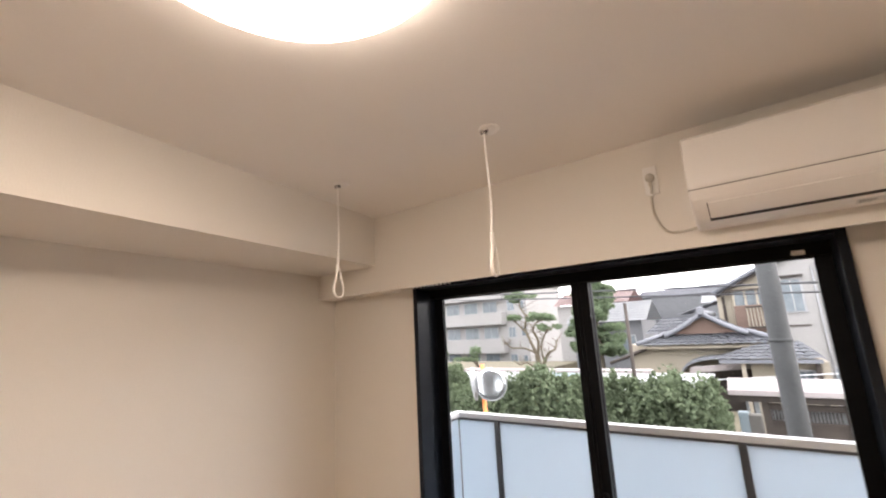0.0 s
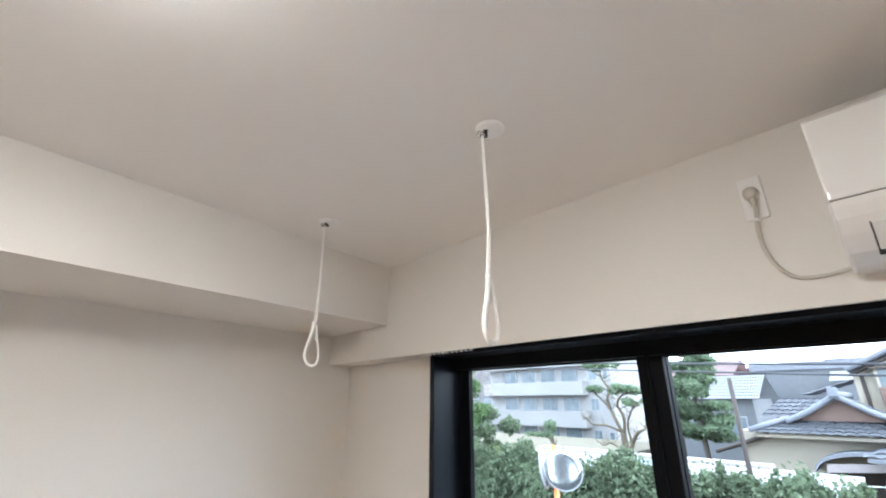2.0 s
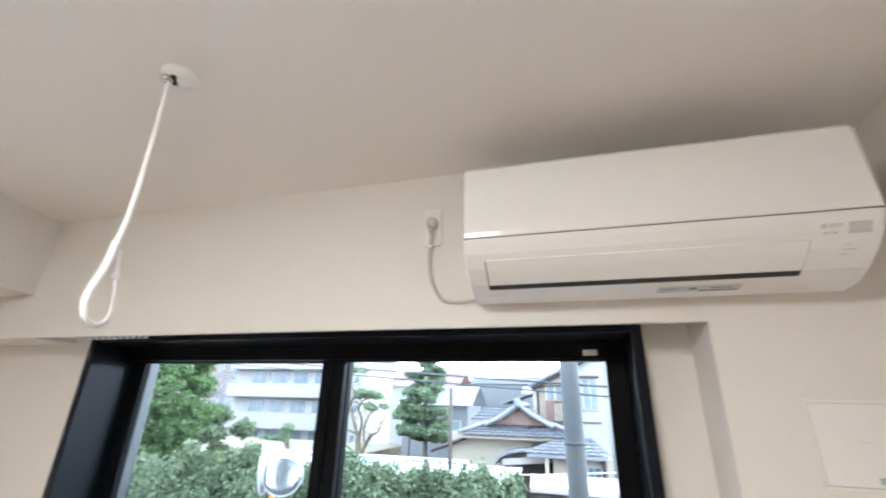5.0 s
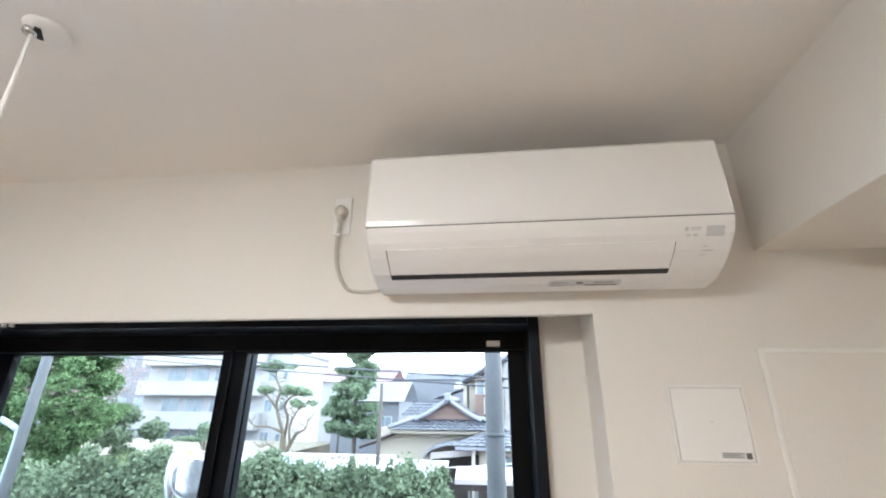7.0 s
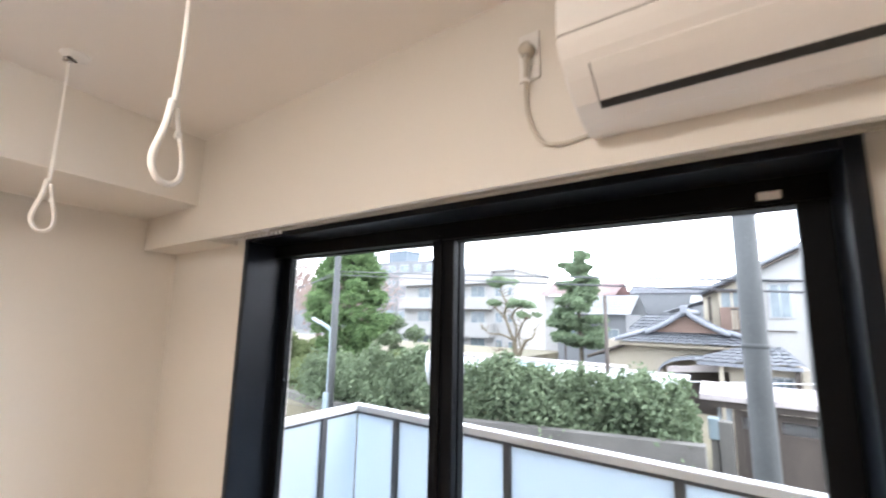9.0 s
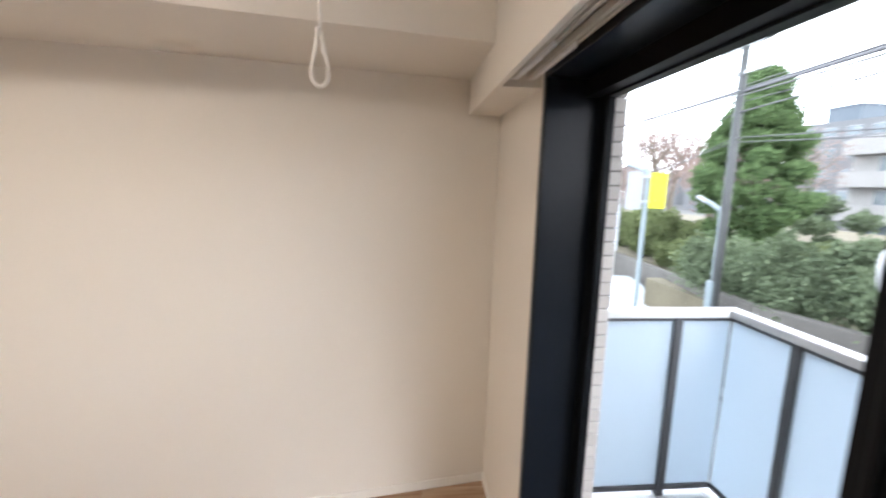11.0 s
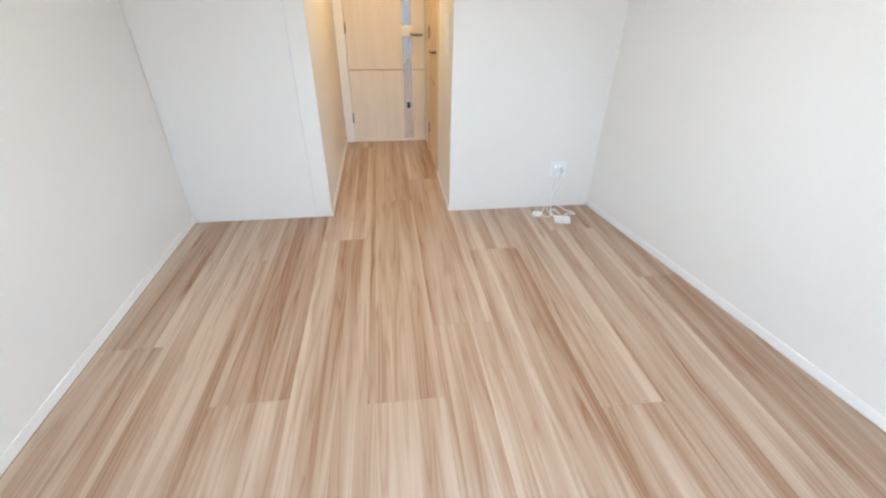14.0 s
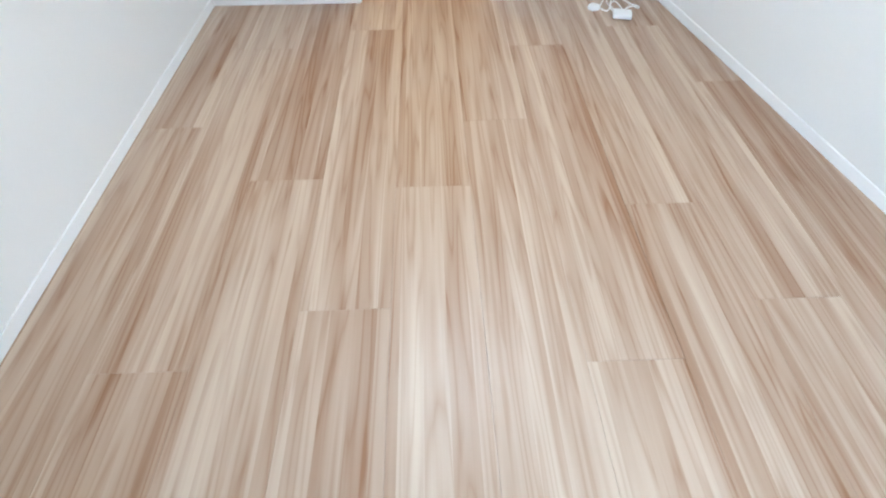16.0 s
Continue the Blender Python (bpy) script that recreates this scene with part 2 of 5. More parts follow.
RAIL_ALU = surface("white_aluminium", (0.52, 0.53, 0.54), (0.58, 0.59, 0.60), 0.35, 2, 90, 0.04)
RAIL_GREY = surface("grey_aluminium", (0.055, 0.055, 0.06), (0.08, 0.08, 0.085), 0.4, 2, 90, 0.04)
FROST = surface("frosted_panel", (0.52, 0.565, 0.60), (0.56, 0.605, 0.64), 0.35, 1, 60, 0.04)
fn, fl = FROST.node_tree.nodes, FROST.node_tree.links
soft_light, half = fn.new("ShaderNodeBsdfTranslucent"), fn.new("ShaderNodeMixShader")
soft_light.inputs["Color"].default_value, half.inputs["Fac"].default_value = (0.62, 0.69, 0.75, 1), 0.6
fl.new(fn["Principled BSDF"].outputs["BSDF"], half.inputs[1])
fl.new(soft_light.outputs["BSDF"], half.inputs[2])
fl.new(half.outputs["Shader"], fn["Material Output"].inputs["Surface"])
TILE_WALL = surface("facade_tile", (0.42, 0.385, 0.36), (0.48, 0.45, 0.42), 0.5, 4, 90, 0.2, rand=0.3)
GROUT = surface("grout", (0.10, 0.095, 0.09), (0.16, 0.155, 0.15), 0.9)
CONCRETE = surface("concrete", (0.05, 0.047, 0.042), (0.095, 0.09, 0.08), 0.9, 1.2, 30, 0.5)
POLE_GREY = surface("pole_concrete", (0.030, 0.033, 0.033), (0.052, 0.055, 0.055), 0.75, 2, 40, 0.3)
ASPHALT = surface("asphalt", (0.035, 0.035, 0.035), (0.06, 0.06, 0.058), 0.9, 0.6, 60, 0.6)
EARTH = surface("earth_bank", (0.08, 0.07, 0.045), (0.13, 0.115, 0.075), 0.95, 1.0, 20, 0.7)
ORANGE = surface("orange_paint", (0.75, 0.17, 0.03), (0.85, 0.24, 0.06), 0.45)
YELLOW = surface("yellow_sign_paint", (0.40, 0.385, 0.0), (0.44, 0.42, 0.005), 0.5)
LAMP_BLUE = surface("pale_blue_paint", (0.12, 0.155, 0.17), (0.155, 0.19, 0.205), 0.45)
SIGN_WHITE = surface("sign_white", (0.17, 0.185, 0.19), (0.20, 0.215, 0.22), 0.5)
ROAD_MIRROR = surface("road_mirror", (0.52, 0.55, 0.56), (0.56, 0.59, 0.60), 0.22, metal=1.0, bump=0)
WIRE = surface("cable_black", (0.03, 0.03, 0.035), (0.05, 0.05, 0.055), 0.6)
PLASTER = surface("cream_plaster", (0.25, 0.22, 0.17), (0.32, 0.285, 0.225), 0.85, 0.5, 25, 0.3)
WHITE_WALL = surface("white_render", (0.215, 0.21, 0.20), (0.26, 0.255, 0.245), 0.8, 0.2, 10, 0.2)
ROOF_TILE = surface("grey_roof_tile", (0.12, 0.125, 0.14), (0.18, 0.19, 0.205), 0.8, 0.8, 12, 0.3, rand=0.2)
DARK_WOOD = surface("weathered_wood", (0.028, 0.022, 0.018), (0.055, 0.043, 0.034), 0.8, 1, 15, 0.4, stretch=(1, 1, 0.2))
TIN = surface("pale_tin_roof", (0.27, 0.28, 0.285), (0.34, 0.35, 0.355), 0.5, 0.4, 8, 0.2)
BLUE_TIN = surface("blue_tin_roof", (0.15, 0.20, 0.22), (0.20, 0.255, 0.275), 0.5, 0.4, 8, 0.2)
FAR_GLASS = surface("far_window_glass", (0.08, 0.10, 0.11), (0.17, 0.20, 0.215), 0.2)
FAR_FRAME = surface("far_window_frame", (0.22, 0.225, 0.23), (0.28, 0.285, 0.29), 0.5)
BARK = surface("bark", (0.07, 0.06, 0.045), (0.14, 0.12, 0.09), 0.9, 3, 30, 0.8, stretch=(1, 1, 0.3))
HAZE_BLOCK = surface("far_town_wall", (0.11, 0.115, 0.12), (0.15, 0.152, 0.155), 0.9, 0.05, 2, 0.0)
# the blue of distance haze is put into this colour
HAZE_BLUE = surface("far_haze_blue", (0.095, 0.115, 0.135), (0.12, 0.14, 0.16), 1.0, 0.02, 0.3, 0.0)
CAR_WHITE = surface("car_paint_white", (0.30, 0.325, 0.335), (0.33, 0.355, 0.365), 0.2, coat=0.6, bump=0)
CAR_GLASS = surface("car_glass", (0.03, 0.05, 0.05), (0.05, 0.07, 0.07), 0.08, bump=0)
HEDGE_LEAF = leafy("hedge_leaf", (0.06, 0.085, 0.05), (0.165, 0.205, 0.12))
PINE_LEAF = leafy("pine_needles", (0.075, 0.11, 0.065), (0.21, 0.27, 0.16))
BONE_BARK = surface("pale_mossy_bark", (0.075, 0.062, 0.04), (0.15, 0.125, 0.085), 0.9, 3, 30, 0.8, stretch=(1, 1, 0.3))
GABLE_WOOD = surface("red_brown_boards", (0.10, 0.065, 0.05), (0.15, 0.10, 0.078), 0.8, 1, 15, 0.4, stretch=(0.2, 1, 1))
PINK_TILE = surface("pink_grey_tile", (0.24, 0.21, 0.205), (0.31, 0.28, 0.27), 0.7, 1, 14, 0.3)
CEDAR_LEAF = leafy("cedar_leaf", (0.04, 0.075, 0.03), (0.15, 0.22, 0.09))
DRY_LEAF = leafy("dry_twigs", (0.16, 0.115, 0.10), (0.28, 0.22, 0.195))
RUST_LEAF = leafy("rust_leaf", (0.24, 0.10, 0.045), (0.36, 0.17, 0.08))
PALE_LEAF = leafy("pale_bush_leaf", (0.06, 0.08, 0.03), (0.17, 0.20, 0.09))

# ---- mesh helpers ----


def part(name, bm, material, parent=None, label=""):
    me = bpy.data.meshes.new(name)
    bm.to_mesh(me)
    bm.free()
    me.materials.append(material)
    ob = new(name, me)
    if parent:
        ob.parent = parent
    return tagged(ob, label)


def share(name, me, parent, m):
    """One more object on a mesh that is there already."""
    ob = new(name, me)
    ob.parent, ob.matrix_basis = parent, m
    return ob


def thing(name, at, label, category, group="", kind=""):
    e = new(name)
    e.empty_display_size = 0.1
    e.matrix_basis = at if isinstance(at, Matrix) else Matrix.Translation(at)
    return tagged(e, label, category, group, kind)


def box(x0, y0, z0, x1, y1, z1, bevel=0.0, bm=None, segments=2):
    own = bmesh.new()
    g = bmesh.ops.create_cube(own, size=1)
    for v in g["verts"]:
        v.co = Vector(((x0 + x1) / 2 + v.co.x * (x1 - x0), (y0 + y1) / 2 + v.co.y * (y1 - y0), (z0 + z1) / 2 + v.co.z * (z1 - z0)))
    if bevel:
        bmesh.ops.bevel(own, geom=own.edges[:], offset=bevel, segments=segments, affect="EDGES", profile=0.5)
    if bm is None:
        return own
    return join(bm, own)


def join(bm, other):
    me = bpy.data.meshes.new("temp")
    other.to_mesh(me)
    other.free()
    bm.from_mesh(me)
    bpy.data.meshes.remove(me)
    return bm


def prism(outline, z0, z1):
    """An upright prism over a plan outline, counter-clockwise."""
    bm = bmesh.new()
    low = [bm.verts.new((x, y, z0)) for x, y in outline]
    top = [bm.verts.new((x, y, z1)) for x, y in outline]
    k = len(outline)
    bm.faces.new(low[::-1]), bm.faces.new(top)
    for i in range(k):
        bm.faces.new((low[i], low[(i + 1) % k], top[(i + 1) % k], top[i]))
    return bm


def extrude_x(profile, x0, x1):
    """A closed (y, z) outline drawn out along x."""
    bm = bmesh.new()
    a = [bm.verts.new((x0, y, z)) for y, z in profile]
    b = [bm.verts.new((x1, y, z)) for y, z in profile]
    k = len(profile)
    bm.faces.new(a), bm.faces.new(b[::-1])
    for i in range(k):
        bm.faces.new((a[i], b[i], b[(i + 1) % k], a[(i + 1) % k]))
    bmesh.ops.recalc_face_normals(bm, faces=bm.faces[:])
    return bm


def lathe(profile, sides=32, bm=None):
    """A turned shape from (radius, z), about z."""
    bm = bm or bmesh.new()
    rings = []
    for r, z in profile:
        rings.append([bm.verts.new((max(r, 1e-4) * math.cos(a), max(r, 1e-4) * math.sin(a), z)) for a in (2 * math.pi * i / sides for i in range(sides))])
    for p, q in zip(rings, rings[1:]):
        for i in range(sides):
            f = bm.faces.new((p[i], p[(i + 1) % sides], q[(i + 1) % sides], q[i]))
            f.smooth = True
    bm.faces.new(rings[0][::-1]), bm.faces.new(rings[-1])
    bmesh.ops.recalc_face_normals(bm, faces=bm.faces[:])
    return bm


def tube(points, radii, sides=8, bm=None, flat=1.0):
    """A round bar along points; radii: one or one a point."""
    bm = bm or bmesh.new()
    pts = [Vector(p) for p in points]
    rr = radii if isinstance(radii, (list, tuple)) else [radii] * len(pts)
    rings, up = [], None
    for i, p in enumerate(pts):
        d = (pts[min(i + 1, len(pts) - 1)] - pts[max(i - 1, 0)]).normalized()
        if up is None:
            up = d.orthogonal().normalized()
        up = (up - d * up.dot(d)).normalized()
        side = d.cross(up)
        rings.append([bm.verts.new(p + rr[i] * (math.cos(a) * up + flat * math.sin(a) * side)) for a in (2 * math.pi * k / sides for k in range(sides))])
    for p, q in zip(rings, rings[1:]):
        for i in range(sides):
            bm.faces.new((p[i], p[(i + 1) % sides], q[(i + 1) % sides], q[i])).smooth = True
    bm.faces.new(rings[0][::-1]), bm.faces.new(rings[-1])
    return bm


def move(bm, m):
    bmesh.ops.transform(bm, matrix=m, verts=bm.verts[:])
    return bm


def smooth(points, steps=6):
    """A soft curve through points (Catmull-Rom)."""
    p = [Vector(q) for q in points]
    p = [2 * p[0] - p[1]] + p + [2 * p[-1] - p[-2]]
    out = []
    for i in range(1, len(p) - 2):
        for k in range(steps):
            t = k / steps
            out.append(0.5 * ((2 * p[i]) + (p[i + 1] - p[i - 1]) * t + (2 * p[i - 1] - 5 * p[i] + 4 * p[i + 1] - p[i + 2]) * t * t + (3 * p[i] - p[i - 1] - 3 * p[i + 1] + p[i + 2]) * t ** 3))
    return out + [p[-2]]


def leaves(name, centres, size, material, parent=None, label="", kind="", long=1.6, seed=1):
    """Many small folded leaves, one at each centre, as one mesh."""
    rng = np.random.default_rng(seed)
    c = np.asarray(centres, float)
    k = len(c)
    a = rng.normal(size=(k, 3))
    a /= np.linalg.norm(a, axis=1, keepdims=True)
    b = np.cross(a, rng.normal(size=(k, 3)))
    b /= np.linalg.norm(b, axis=1, keepdims=True)
    up = np.cross(a, b)
    s = size * rng.uniform(0.6, 1.4, (k, 1))
    v = np.stack([c - a * s * long / 2, c + b * s / 2 + up * s * 0.2, c + a * s * long / 2, c - b * s / 2 + up * s * 0.2], 1).reshape(-1, 3)
    idx = np.arange(k)[:, None] * 4
    f = np.concatenate([idx + [0, 1, 2], idx + [0, 2, 3]])
    me = bpy.data.meshes.new(name)
    me.from_pydata(v.tolist(), [], f.tolist())
    me.materials.append(material)
    ob = new(name, me)
    if parent:
        ob.parent = parent
    return tagged(ob, label, kind=kind)


def clump(rng, centre, radii, k):
    """Points in an uneven ball, thicker towards its skin."""
    d = rng.normal(size=(k, 3))
    d /= np.linalg.norm(d, axis=1, keepdims=True)
    bumps = 1 + 0.25 * np.sin(3.1 * d[:, :1] * 2 + centre[0]) * np.cos(4.3 * d[:, 1:2] + centre[1])
    return np.asarray(centre) + d * rng.uniform(0.35, 1.0, (k, 1)) ** 0.5 * bumps * np.asarray(radii)

# ---- the room's shell ----
CEIL, WIN_Y, BEAM_Y, BEAM_Z = 2.522, 3.503, 3.341, 2.047
LEFT_SLOPE = 0.156                       # the skew side wall leaves the room's axis
RIGHT_X, HALL_X0, HALL_X1, HALL_Y, HALL_Z = 3.050, 1.147, 2.050, -1.862, 2.20
WX0, WX1, WIN_TOP = 0.233, 2.211, 2.073


def left_x(y):
    return 0.002 - LEFT_SLOPE * y


def setting(name, bm, material, label, category):
    return tagged(part(name, bm, material), label, category, kind="structure")


setting("wall_west", prism([(left_x(-0.15) - 0.40, -0.15), (left_x(-0.15), -0.15), (left_x(3.70), 3.70), (left_x(3.70) - 0.40, 3.70)], 0, CEIL), WALLPAPER,
        "off-white woven wallpaper on the skew side wall", "wall")
setting("wall_east", box(RIGHT_X, -0.15, 0, RIGHT_X + 0.15, 3.70, CEIL), WALLPAPER, "off-white woven wallpaper on a plain side wall", "wall")
setting("wall_south_router", box(-0.12, -0.12, 0, HALL_X0, 0.0, CEIL), WALLPAPER, "off-white papered end wall beside the corridor", "wall")
setting("wall_south_closet", box(HALL_X1, -0.12, 0, RIGHT_X, 0.0, CEIL), WALLPAPER, "off-white papered end wall with a closet", "wall")
setting("wall_south_head", box(HALL_X0, -0.12, HALL_Z, HALL_X1, 0.0, CEIL), WALLPAPER, "papered wall above the corridor opening", "wall")
setting("wall_hall_east", box(HALL_X1, HALL_Y - 0.12, 0, HALL_X1 + 0.1, -0.12, HALL_Z + 0.1), WALLPAPER, "off-white papered corridor wall", "wall")
HD0, HD1 = -1.50, -0.77                  # the washroom door's opening in the corridor
setting("wall_hall_west_near", box(HALL_X0 - 0.1, HD1, 0, HALL_X0, -0.12, HALL_Z + 0.1), WALLPAPER, "off-white papered corridor wall beside a door", "wall")
setting("wall_hall_west_far", box(HALL_X0 - 0.1, HALL_Y - 0.12, 0, HALL_X0, HD0, HALL_Z + 0.1), WALLPAPER, "off-white papered corridor wall end", "wall")
setting("wall_hall_west_head", box(HALL_X0 - 0.1, HD0, 2.06, HALL_X0, HD1, HALL_Z + 0.1), WALLPAPER, "papered wall above the corridor door", "wall")
# unseen panel, added to close the opening behind the door leaf
setting("wall_hall_west_back", box(HALL_X0 - 0.14, HD0, 0, HALL_X0 - 0.105, HD1, 2.06), CLOSET_WHITE, "unseen white panel added behind the corridor door", "wall")
setting("wall_hall_end_head", box(HALL_X0, HALL_Y - 0.12, 2.075, HALL_X1, HALL_Y, HALL_Z + 0.1), WALLPAPER, "papered wall above the entrance door", "wall")
# another unseen panel, added to close off the corridor's end
setting("wall_hall_end_back", box(HALL_X0 - 0.1, HALL_Y - 0.20, 0, HALL_X1 + 0.1, HALL_Y - 0.125, HALL_Z + 0.1), CLOSET_WHITE, "unseen white panel added behind the entrance door", "wall")
setting("ceiling", prism([(left_x(-0.15) - 0.40, -0.15), (RIGHT_X + 0.15, -0.15), (RIGHT_X + 0.15, 3.70), (left_x(3.7) - 0.40, 3.70)], CEIL, CEIL + 0.15), CEILPAPER,
        "off-white papered ceiling", "ceiling")
setting("ceiling_hall", box(HALL_X0 - 0.1, HALL_Y - 0.12, HALL_Z, HALL_X1 + 0.1, -0.12, HALL_Z + 0.12), CEILPAPER, "low papered corridor ceiling", "ceiling")
setting("beam_west", prism([(left_x(0), 0.0), (0.60, 0.0), (0.043, BEAM_Y), (left_x(BEAM_Y), BEAM_Y)], 2.212, CEIL), WALLPAPER, "papered ceiling beam along the skew side wall", "beam")
setting("beam_east", box(2.746, 0.0, 2.200, RIGHT_X, BEAM_Y, CEIL), WALLPAPER, "papered ceiling beam along the side wall", "beam")
# window beam with the slot for the curtain rails cut into its underside
SX0, SX1, SLOT_Z = 0.109, 2.333, 2.125
setting("beam_window", box(left_x(BEAM_Y), BEAM_Y, SLOT_Z, RIGHT_X, WIN_Y, CEIL), WALLPAPER, "papered beam above the balcony window", "beam")
setting("beam_window_lip", box(SX0, BEAM_Y, BEAM_Z, SX1, BEAM_Y + 0.018, SLOT_Z), WALLPAPER, "papered front lip of the curtain slot", "beam")
setting("beam_window_end", prism([(left_x(BEAM_Y), BEAM_Y), (SX0, BEAM_Y), (SX0, WIN_Y), (left_x(WIN_Y), WIN_Y)], BEAM_Z, SLOT_Z), WALLPAPER, "papered end of the window beam", "beam")
setting("column_window", box(SX1, BEAM_Y, 0, RIGHT_X, WIN_Y, SLOT_Z), WALLPAPER, "papered column beside the balcony window", "wall")
setting("wall_window_west", prism([(left_x(WIN_Y), WIN_Y), (WX0, WIN_Y), (WX0, 3.70), (left_x(3.70), 3.70)], 0, CEIL), WALLPAPER, "off-white papered wall beside the window", "wall")
setting("wall_window_east", box(WX1, WIN_Y, 0, RIGHT_X, 3.70, CEIL), WALLPAPER, "off-white papered wall beside the window", "wall")
setting("wall_window_head", box(WX0, WIN_Y, WIN_TOP, WX1, 3.70, CEIL), WALLPAPER, "papered wall above the balcony window", "wall")

# baseboards
BH, BT = 0.052, 0.009


def baseboard(p, q):
    (x0, y0), (x1, y1) = p, q
    length = math.hypot(x1 - x0, y1 - y0)
    bm = box(0, 0, 0.001, length, BT, BH, 0.002)
    move(bm, Matrix.Translation((x0, y0, 0)) @ Matrix.Rotation(math.atan2(y1 - y0, x1 - x0), 4, "Z"))
    return setting("baseboard", bm, TRIM_WHITE, "slim white baseboard along the wall foot", "baseboard")


baseboard((left_x(WIN_Y), WIN_Y), (0.0, 0.0))
baseboard((RIGHT_X, 0.0), (RIGHT_X, BEAM_Y - 0.01))
baseboard((RIGHT_X - 0.01, BEAM_Y), (SX1, BEAM_Y))
baseboard((WX0 - 0.001, WIN_Y), (left_x(WIN_Y) + 0.01, WIN_Y))
baseboard((HALL_X1, HALL_Y + 0.04), (HALL_X1, -0.001))
baseboard((HALL_X0, -0.001), (HALL_X0, HD1 + 0.045))

# ---- balcony window ----
win = tagged(thing("window_1", (WX0, 3.47, 0), "black aluminium sliding balcony window, closed, down to the floor", "window"), kind="structure")
IN = Matrix.Translation((-WX0, -3.47, 0))


def wpart(name, bm, material, label="", parent=None):
    ob = part(name, move(bm, IN), material, win if parent is None else parent, label)
    return ob


wpart("jamb_lining", box(WX0, 3.470, 0.0, WX0 + 0.030, 3.700, WIN_TOP, 0.003), SASH_LINING, "deep black jamb lining")
wpart("jamb_lining", box(WX1 - 0.030, 3.470, 0.0, WX1, 3.700, WIN_TOP, 0.003), SASH_LINING, "deep black jamb lining")
wpart("head_lining", box(WX0 + 0.030, 3.470, WIN_TOP - 0.026, WX1 - 0.030, 3.700, WIN_TOP, 0.003), SASH_LINING, "deep black head lining")
wpart("sill", box(WX0 + 0.030, 3.470, 0.0, WX1 - 0.030, 3.699, 0.035, 0.003), SASH_LINING, "black sill with sliding tracks")
for k in (3.628, 3.668):
    wpart("track", box(WX0 + 0.032, k, 0.035, WX1 - 0.032, k + 0.004, 0.047), CHROME)
wpart("head_track", box(WX0 + 0.030, 3.605, 1.992, WX1 - 0.030, 3.700, WIN_TOP - 0.026), SASH)
MID0, MID1 = 1.172, 1.262


def sash(x0, x1, y, left_stile, right_stile):
    """One sliding leaf: stiles, rails, gasket and pane."""
    top, foot, ztop, zfoot = 0.030, 0.075, 2.016, 0.040
    leaf = thing("sliding_sash", (x0 - WX0, y - 3.47, 0), "black sliding sash with one clear pane", "")
    del leaf["label"]
    leaf.parent = win
    at = Matrix.Translation((-x0, -y, 0))
    for name, b in (("stile", (x0, y, zfoot, x0 + left_stile, y + 0.030, ztop)), ("stile", (x1 - right_stile, y, zfoot, x1, y + 0.034, ztop)),
                    ("top_rail", (x0 + left_stile, y, ztop - top, x1 - right_stile, y + 0.034, ztop)),
                    ("bottom_rail", (x0 + left_stile, y, zfoot, x1 - right_stile, y + 0.034, zfoot + foot))):
        part(name, move(box(*b, 0.003), at), SASH, leaf)
    pane = part("pane", move(box(x0 + left_stile - 0.004, y + 0.014, zfoot + foot - 0.004, x1 - right_stile + 0.004, y + 0.020, ztop - top + 0.004), at), GLASS, leaf, "clear window pane")
    pane.visible_shadow = False
    return leaf


sash(WX0 + 0.031, MID1 - 0.002, 3.650, 0.058, 0.052)
sash(MID0, WX1 - 0.031, 3.613, 0.088, 0.056)
wpart("meeting_stile_ridge", box(MID0 + 0.030, 3.601, 0.05, MID0 + 0.046, 3.613, 2.006, 0.003), SASH)
wpart("crescent_lock", box(MID0 + 0.052, 3.596, 0.93, MID0 + 0.074, 3.614, 1.02, 0.004), SASH)
wpart("head_clip", box(2.060, 3.596, 2.000, 2.102, 3.6045, 2.018, 0.002), PLASTIC, "small white plastic clip on the head")
wpart("stile_clip", box(MID0 - 0.012, 3.640, 1.872, MID0 + 0.004, 3.652, 1.898, 0.002), RUBBER)

# curtain rails in the slot
RAIL_Z = SLOT_Z - 0.030
rails = thing("curtain_rail", (SX0, 3.40, RAIL_Z), "white double curtain rail in the slot above the window", "curtain rail")
for y in (3.392, 3.448):
    bm = extrude_x([(y - 0.013, RAIL_Z - 0.030), (y - 0.013, RAIL_Z - 0.010), (y + 0.013, RAIL_Z - 0.010), (y + 0.013, RAIL_Z - 0.030), (y + 0.004, RAIL_Z - 0.030),
                    (y + 0.004, RAIL_Z - 0.026), (y + 0.006, RAIL_Z - 0.026), (y + 0.006, RAIL_Z - 0.014), (y - 0.006, RAIL_Z - 0.014), (y - 0.006, RAIL_Z - 0.026), (y - 0.004, RAIL_Z - 0.026), (y - 0.004, RAIL_Z - 0.030)], SX0 + 0.05, SX1 - 0.05)
    part("rail", move(bm, Matrix.Translation((-SX0, -3.40, -RAIL_Z))), CABLE, rails)
    for i in range(12):
        x = SX0 + 0.09 + 0.03 * i
        part("runner", move(tube([(x, y, RAIL_Z - 0.026), (x, y, RAIL_Z - 0.042)], [0.005, 0.008], 8), Matrix.Translation((-SX0, -3.40, -RAIL_Z))), PLASTIC, rails)
    part("end_cap", move(box(SX0 + 0.040, y - 0.010, RAIL_Z - 0.032, SX0 + 0.050, y + 0.010, RAIL_Z - 0.008, 0.002), Matrix.Translation((-SX0, -3.40, -RAIL_Z))), PLASTIC, rails)
